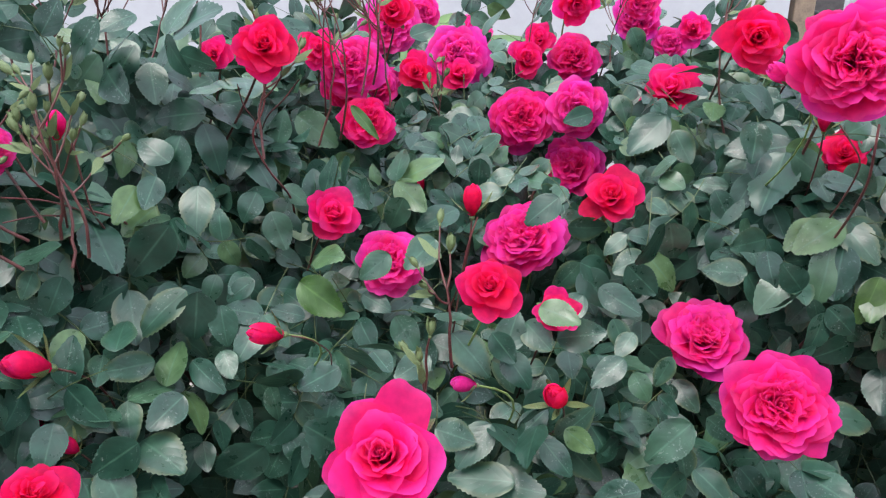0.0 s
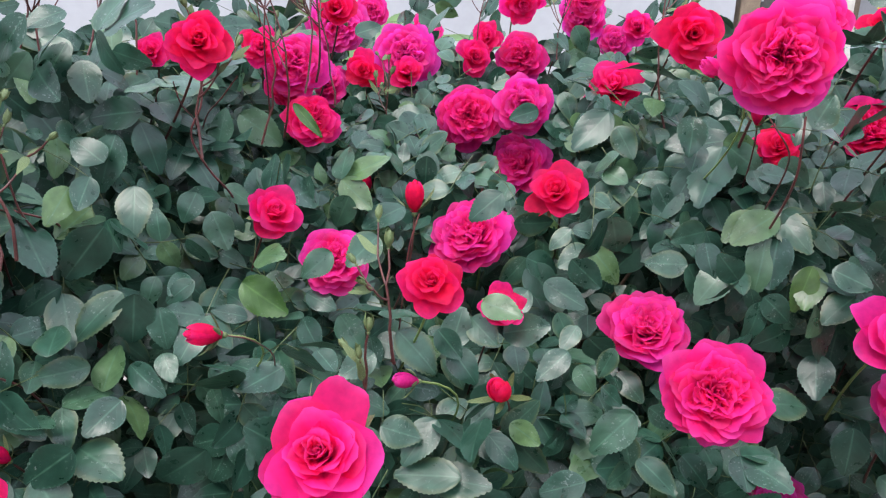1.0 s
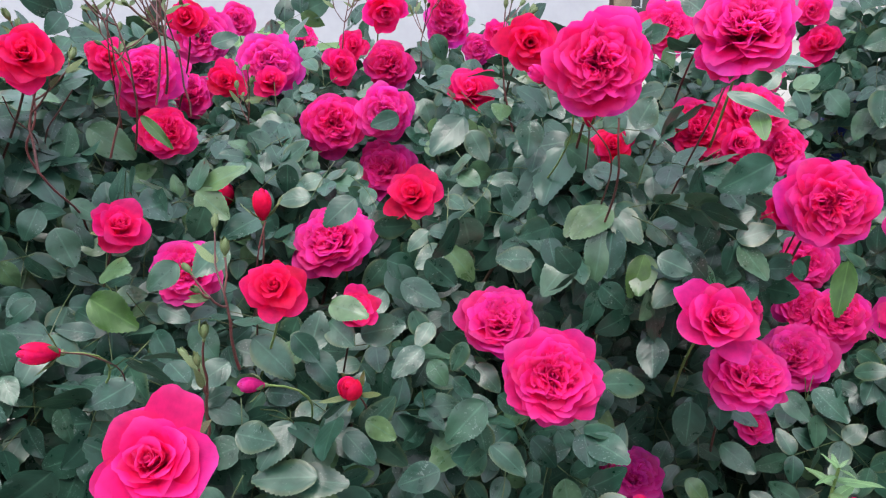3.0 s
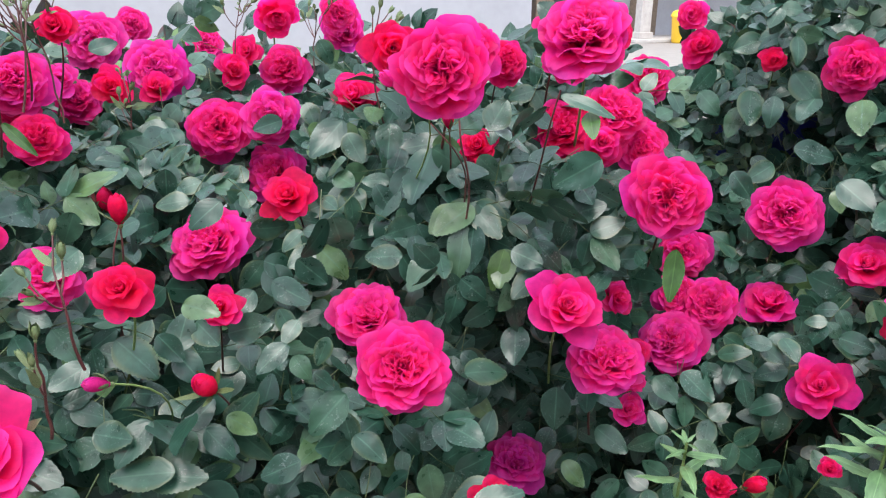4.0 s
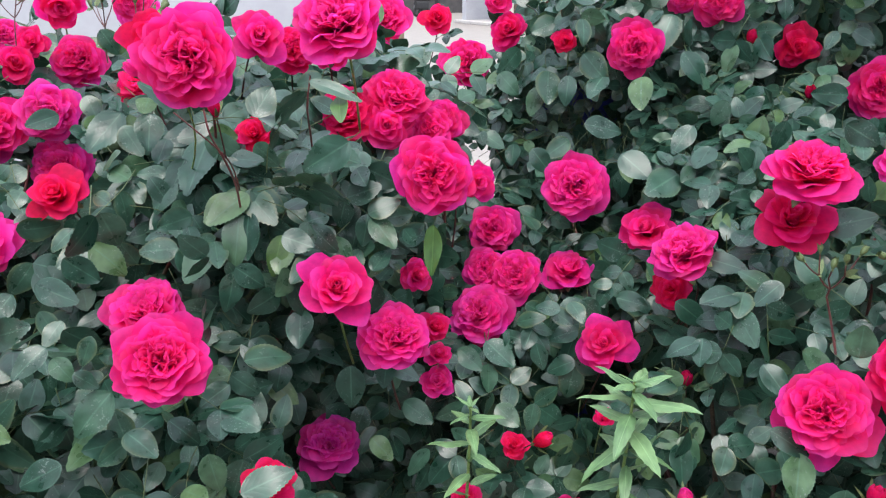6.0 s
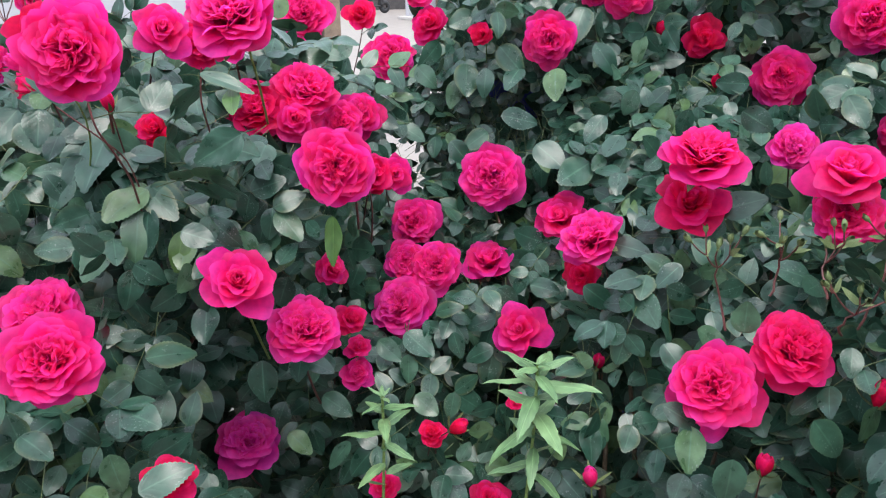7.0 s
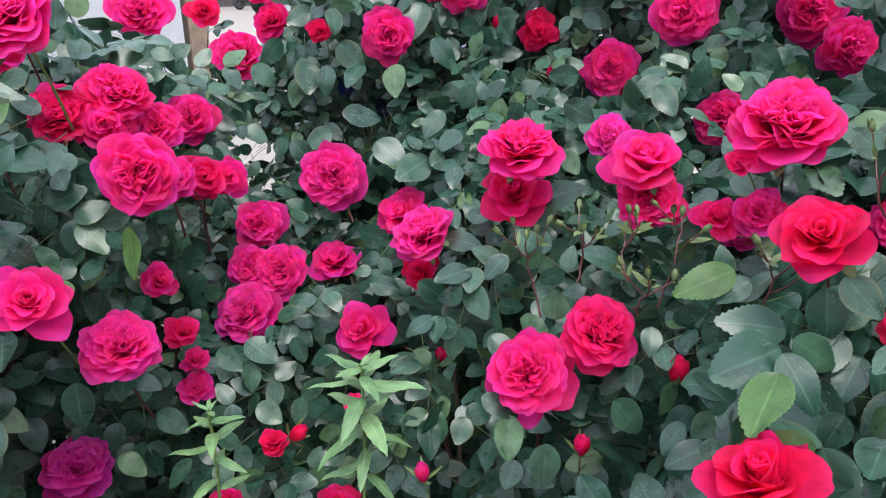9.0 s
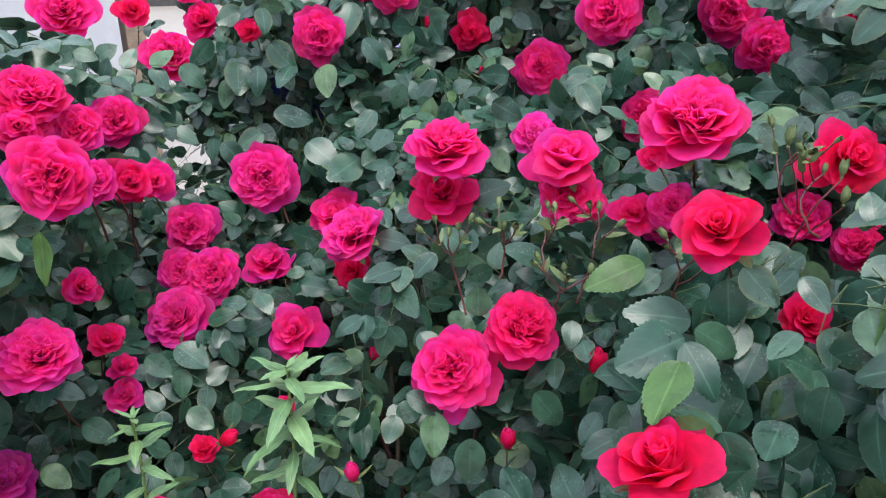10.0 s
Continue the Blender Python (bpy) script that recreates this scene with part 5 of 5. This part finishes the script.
LEAF_LIMIT = 300
for m, young in PLACED:
    ob = new("leaf", rnd.choice(FRESH_MESH if young else FINE_MESH))
    ob.matrix_basis = m
    world_parent(ob, bush_at(m.translation))
    if young:
        tagged(ob, "bright green young leaf")
for bush in (BUSH_FRONT, BUSH_BACK, BUSH_NEAR):
    rows = sorted(SINGLES[bush], key=lambda m: bearing(m.translation)[1] - 0.4 * m.translation.z)
    for m in rows[:LEAF_LIMIT]:
        ob = new("leaf", rnd.choice(FINE_MESH))
        ob.matrix_basis = m
        world_parent(ob, bush)
    rest = JOINED[bush] + [moved(rnd.choice(MIDDLE), m) for m in rows[LEAF_LIMIT:]]
    ob = new("foliage", sheet_mesh("foliage", *joined(rest), LEAF))
    world_parent(ob, bush)
    tagged(ob, "mass of dark green glossy rose leaves", kind="stuff")
    ob = new("leaf_stalk_mass", sheet_mesh("leaf_stalk_mass", *joined(STALKS[bush]), GREENER))
    world_parent(ob, bush)
    tagged(ob, "thin green leaf stalks", kind="stuff")

# canes from the soil up into each bush
for bush, th0, th1, count in ((BUSH_FRONT, -50, 22, 22), (BUSH_BACK, 26, 75, 14), (BUSH_NEAR, 28, 90, 16)):
    for k in range(count):
        th = rnd.uniform(th0, th1)
        z = rnd.uniform(0.85, float(np.interp(th, BEARINGS, TOPS)) - 0.08)
        back = bush is BUSH_BACK
        if bush is BUSH_NEAR:
            z = min(z, 1.02)
        r = max(shell(th, z), 1.35) if back else shell(th, z)
        top = spot(th, r + 0.30, z)
        foot = Vector((bush.location.x + rnd.uniform(-0.3, 0.3), bush.location.y + rnd.uniform(-0.12, 0.12), 0.0))
        v, f, u = tube(bend(foot, top, (rnd.uniform(-0.05, 0.05), rnd.uniform(-0.05, 0.05), rnd.uniform(0, 0.15)), 12, 0.008), rnd.uniform(0.006, 0.010), 0.002, 8)
        ob = new("cane", sheet_mesh("cane", v, f, u, OLDCANE if k % 2 else STEM))
        world_parent(ob, bush)


# ---- weeds between the roses ----
def weed(x, y, z, height, leaves, size, label):
    """An upright soft weed with a ribbed stalk and whorls of lance-shaped leaves."""
    root = new("weed")
    root.location = (x, y, 0)
    tagged(root, label, "weed", "weeds in the hedge")
    pts = bend((0, 0, 0), (0.02, -0.01, z), (0.01, 0.02, 0), 10, 0.003)
    stalk = new("stalk", sheet_mesh("stalk", *tube(pts, 0.0036, 0.0020, 8), GREEN))
    stalk.parent = root
    top = pts[-1]
    for k in range(leaves):
        t = k / leaves
        a = k * 2.4 + rnd.uniform(-0.3, 0.3)
        h = top + Vector((0, 0, -height * t ** 2.0))
        d = Vector((math.cos(a), math.sin(a), 0.9 - 1.0 * t ** 0.5 + rnd.uniform(-0.2, 0.2)))
        ln = size * (0.40 + 0.85 * min(1, t * 2.4)) * rnd.uniform(0.85, 1.15)
        piece = leaflet(rnd.uniform(0.27, 0.35), 14, 0.35, rnd.uniform(0.1, 0.4), 0.010, 2.4)
        ob = new("leaf", sheet_mesh("leaf", *piece, WEED))
        ob.parent = root
        ob.matrix_basis = leaf_pose(h, d, Vector((0, 0, 1)) + Vector((rnd.gauss(0, 0.2), rnd.gauss(0, 0.2), 0)), ln)
    return root


weed(0.828, 0.444, 0.941, 0.18, 24, 0.058, "pale green weed with narrow pointed leaves among the roses")
weed(0.679, 0.601, 0.857, 0.20, 16, 0.046, "slender green weed with knobbly stalk and small leaves")

# ---- ground and background ----
bm = bmesh.new()
bmesh.ops.create_grid(bm, x_segments=40, y_segments=40, size=400)
ground = part("ground", bm, PAVING, None)
tagged(ground, "pale beige concrete paving that reaches far back", "ground", kind="structure")
bm = bmesh.new()
n = 60
for i in range(n + 1):
    th = -70 + 180 * i / n
    for k in range(9):
        p = spot(th, 0.45 + 1.9 * k / 8, 0.0)
        edge = min(k, 8 - k, i, n - i)
        p.z = -0.02 if edge == 0 else 0.02 + 0.035 * noise.noise(p * 5) + 0.015 * noise.noise(p * 21)
        bm.verts.new(p)
bm.verts.ensure_lookup_table()
for i in range(n):
    for k in range(8):
        a = i * 9 + k
        bm.faces.new([bm.verts[j] for j in (a, a + 1, a + 10, a + 9)])
soil = part("soil_bed", bm, SOIL, None)
tagged(soil, "dark crumbly soil under the roses", "soil", kind="structure")
wall = solid_box("wall_north", (-9.0, 5.0, 0.0, 2.3, 5.25, 3.2), WHITE)
tagged(wall, "plain white rendered garden wall", "wall", kind="structure")
post = new("post")
post.location = (2.42, 5.1, 0)
tagged(post, "weathered brown wooden post at the end of the white wall", "post")
solid_box("shaft", (-0.07, -0.07, 0.0, 0.07, 0.07, 2.6), TIMBER, post, 0.008)
solid_box("cap", (-0.09, -0.09, 2.6, 0.09, 0.09, 2.66), TIMBER, post, 0.01)


def strap_plant(x, y, count, length):
    """A clump of long arching strap leaves."""
    root = new("strap_leaf_plant")
    root.location = (x, y, 0)
    tagged(root, "clump of long yellow-green strap leaves before the white wall", "plant")
    stump = new("stalk", sheet_mesh("stalk", *tube(bend((0, 0, 0), (0.02, 0, 1.12), (0.02, 0.01, 0), 8), 0.045, 0.03, 10), GREEN))
    stump.parent = root
    for k in range(count):
        a = k * 2.4
        up = rnd.uniform(0.15, 0.75)
        n = 14
        t = np.linspace(0, 1, n)
        ln = length * rnd.uniform(0.75, 1.15)
        out_ = ln * t
        rise = up * ln * 0.55 * np.sin(t * 2.3) - 0.25 * ln * t ** 2.5
        w = 0.026 * np.sin(np.pi * (0.12 + 0.88 * t)) ** 0.6
        cols = np.array([-1.0, 0.0, 1.0])
        r, s = np.broadcast_arrays(out_[:, None], w[:, None] * cols[None, :])
        z = 1.10 + rise[:, None] + 0.25 * np.abs(s) + rnd.uniform(-0.9, 0.9) * s
        ca, sa = math.cos(a), math.sin(a)
        v = np.stack([r * ca - s * sa, r * sa + s * ca, z], -1).reshape(-1, 3)
        uv = np.stack(np.broadcast_arrays((cols[None, :] + 1) / 2, t[:, None]), -1).reshape(-1, 2)
        ob = new("blade", sheet_mesh("blade", v, grid_faces(n, 3), uv, PALM))
        ob.parent = root


strap_plant(-0.15, 2.35, 34, 0.66)

# blue box behind the tall bush
box = new("storage_box")
box.location = (1.80, 1.62, 0)
box.rotation_euler = (0, 0, radians(-35))
tagged(box, "dark blue plastic storage box standing behind the roses", "box")
solid_box("body", (-0.30, -0.2, 0.0, 0.30, 0.2, 1.14), BLUE, box, 0.03)
solid_box("lid", (-0.32, -0.22, 1.14, 0.32, 0.22, 1.18), BLUE, box, 0.015)

# buildings and things across the paved yard
house = new("house")
house.location = (15, 36, 0)
tagged(house, "low dark brown house with pale window frames across the yard", "house")
solid_box("wall", (-13, 0, 0, 9, 0.4, 4.2), DARK, house)
solid_box("roof", (-13.4, -0.7, 4.2, 9.4, 5.0, 4.5), TIMBER, house, 0.05)
for k in range(5):
    x = -11.5 + 4.2 * k
    win = solid_box("window", (x, -0.02, 1.0, x + 1.6, 0.0, 2.4), RUBBER, house, label="dark window")
    solid_box("frame", (x - 0.08, -0.09, 0.92, x, -0.021, 2.48), WHITE, win)
    solid_box("frame", (x + 1.6, -0.09, 0.92, x + 1.68, -0.021, 2.48), WHITE, win)
    solid_box("frame", (x, -0.09, 2.4, x + 1.6, -0.021, 2.48), WHITE, win)
    solid_box("sill", (x, -0.14, 0.92, x + 1.6, -0.021, 1.0), WHITE, win)
porch = new("porch")
porch.location = (14.2, 23.4, 0)
tagged(porch, "pale stone porch with square columns and a dark doorway", "porch")
for k in range(4):
    x = 2.1 * k
    col = solid_box("column", (x, 0, 0.12, x + 0.42, 0.42, 3.2), STONE, porch, 0.02)
    solid_box("base", (x - 0.08, -0.08, 0.12, x + 0.50, 0.50, 0.34), STONE, col, 0.02)
solid_box("step", (-0.5, -0.6, 0.0, 8.5, 3.0, 0.12), STONE, porch, 0.02)
solid_box("wall", (-0.2, 2.6, 0.12, 8.4, 2.9, 3.2), WHITE, porch)
solid_box("door", (1.0, 2.55, 0.12, 2.2, 2.597, 2.3), TIMBER, porch, label="dark brown door")
solid_box("beam", (-0.4, -0.15, 3.2, 8.5, 3.0, 3.6), STONE, porch, 0.03)


def lathe(profile, sides=20):
    t = np.linspace(0, 2 * np.pi, sides + 1)
    p = np.array(profile, float)
    v = np.stack([p[:, :1] * np.cos(t), p[:, :1] * np.sin(t), np.broadcast_to(p[:, 1:], (len(p), sides + 1))], -1).reshape(-1, 3)
    uv = np.stack(np.meshgrid(np.linspace(0, 1, sides + 1), np.linspace(0, 1, len(p))), -1).reshape(-1, 2)
    return v, grid_faces(len(p), sides + 1), uv


tub = new("plastic_bin")
tub.location = (15.3, 22.6, 0)
tagged(tub, "bright yellow plastic bin beside the porch", "bin")
ob = new("body", sheet_mesh("body", *lathe(((0.02, 0.0), (0.24, 0.0), (0.27, 0.05), (0.33, 0.85), (0.35, 0.88))), YELLOW))
ob.parent = tub
ob = new("lid", sheet_mesh("lid", *lathe(((0.37, 0.88), (0.37, 0.93), (0.30, 1.05), (0.12, 1.12), (0.01, 1.13))), YELLOW))
ob.parent = tub

bike = new("scooter")
bike.location = (15.2, 32.0, 0)
tagged(bike, "black parked scooter in front of the dark house", "scooter")
for x in (-0.62, 0.62):
    w = new("wheel", sheet_mesh("wheel", *moved(lathe(((0.10, -0.05), (0.24, -0.06), (0.29, 0.0), (0.24, 0.06), (0.10, 0.05), (0.10, -0.05))), pose(x, 0, 0.29, 90, 0, 0)), RUBBER))
    w.parent = bike
solid_box("body", (-0.75, -0.16, 0.34, -0.05, 0.16, 0.72), RUBBER, bike, 0.07)
solid_box("footboard", (-0.1, -0.16, 0.28, 0.42, 0.16, 0.36), RUBBER, bike, 0.03)
solid_box("front_shield", (0.36, -0.2, 0.34, 0.5, 0.2, 0.95), RUBBER, bike, 0.05)
solid_box("seat", (-0.72, -0.14, 0.722, 0.0, 0.14, 0.82), RUBBER, bike, 0.04)
ob = new("handlebar", sheet_mesh("handlebar", *tube(((0.42, -0.34, 1.06), (0.46, -0.1, 1.0), (0.46, 0.1, 1.0), (0.42, 0.34, 1.06)), 0.02, 0.02, 8), RUBBER))
ob.parent = bike

# unseen plain wall added behind the walk; blocks low sky, darkens the hedge's lower front
wall = solid_box("added_wall_south", (-9.0, -4.5, 0.0, 9.0, -4.2, 2.7), DARKRENDER)
tagged(wall, "plain dark grey rendered wall, added out of view to block low skylight", "wall", kind="structure")
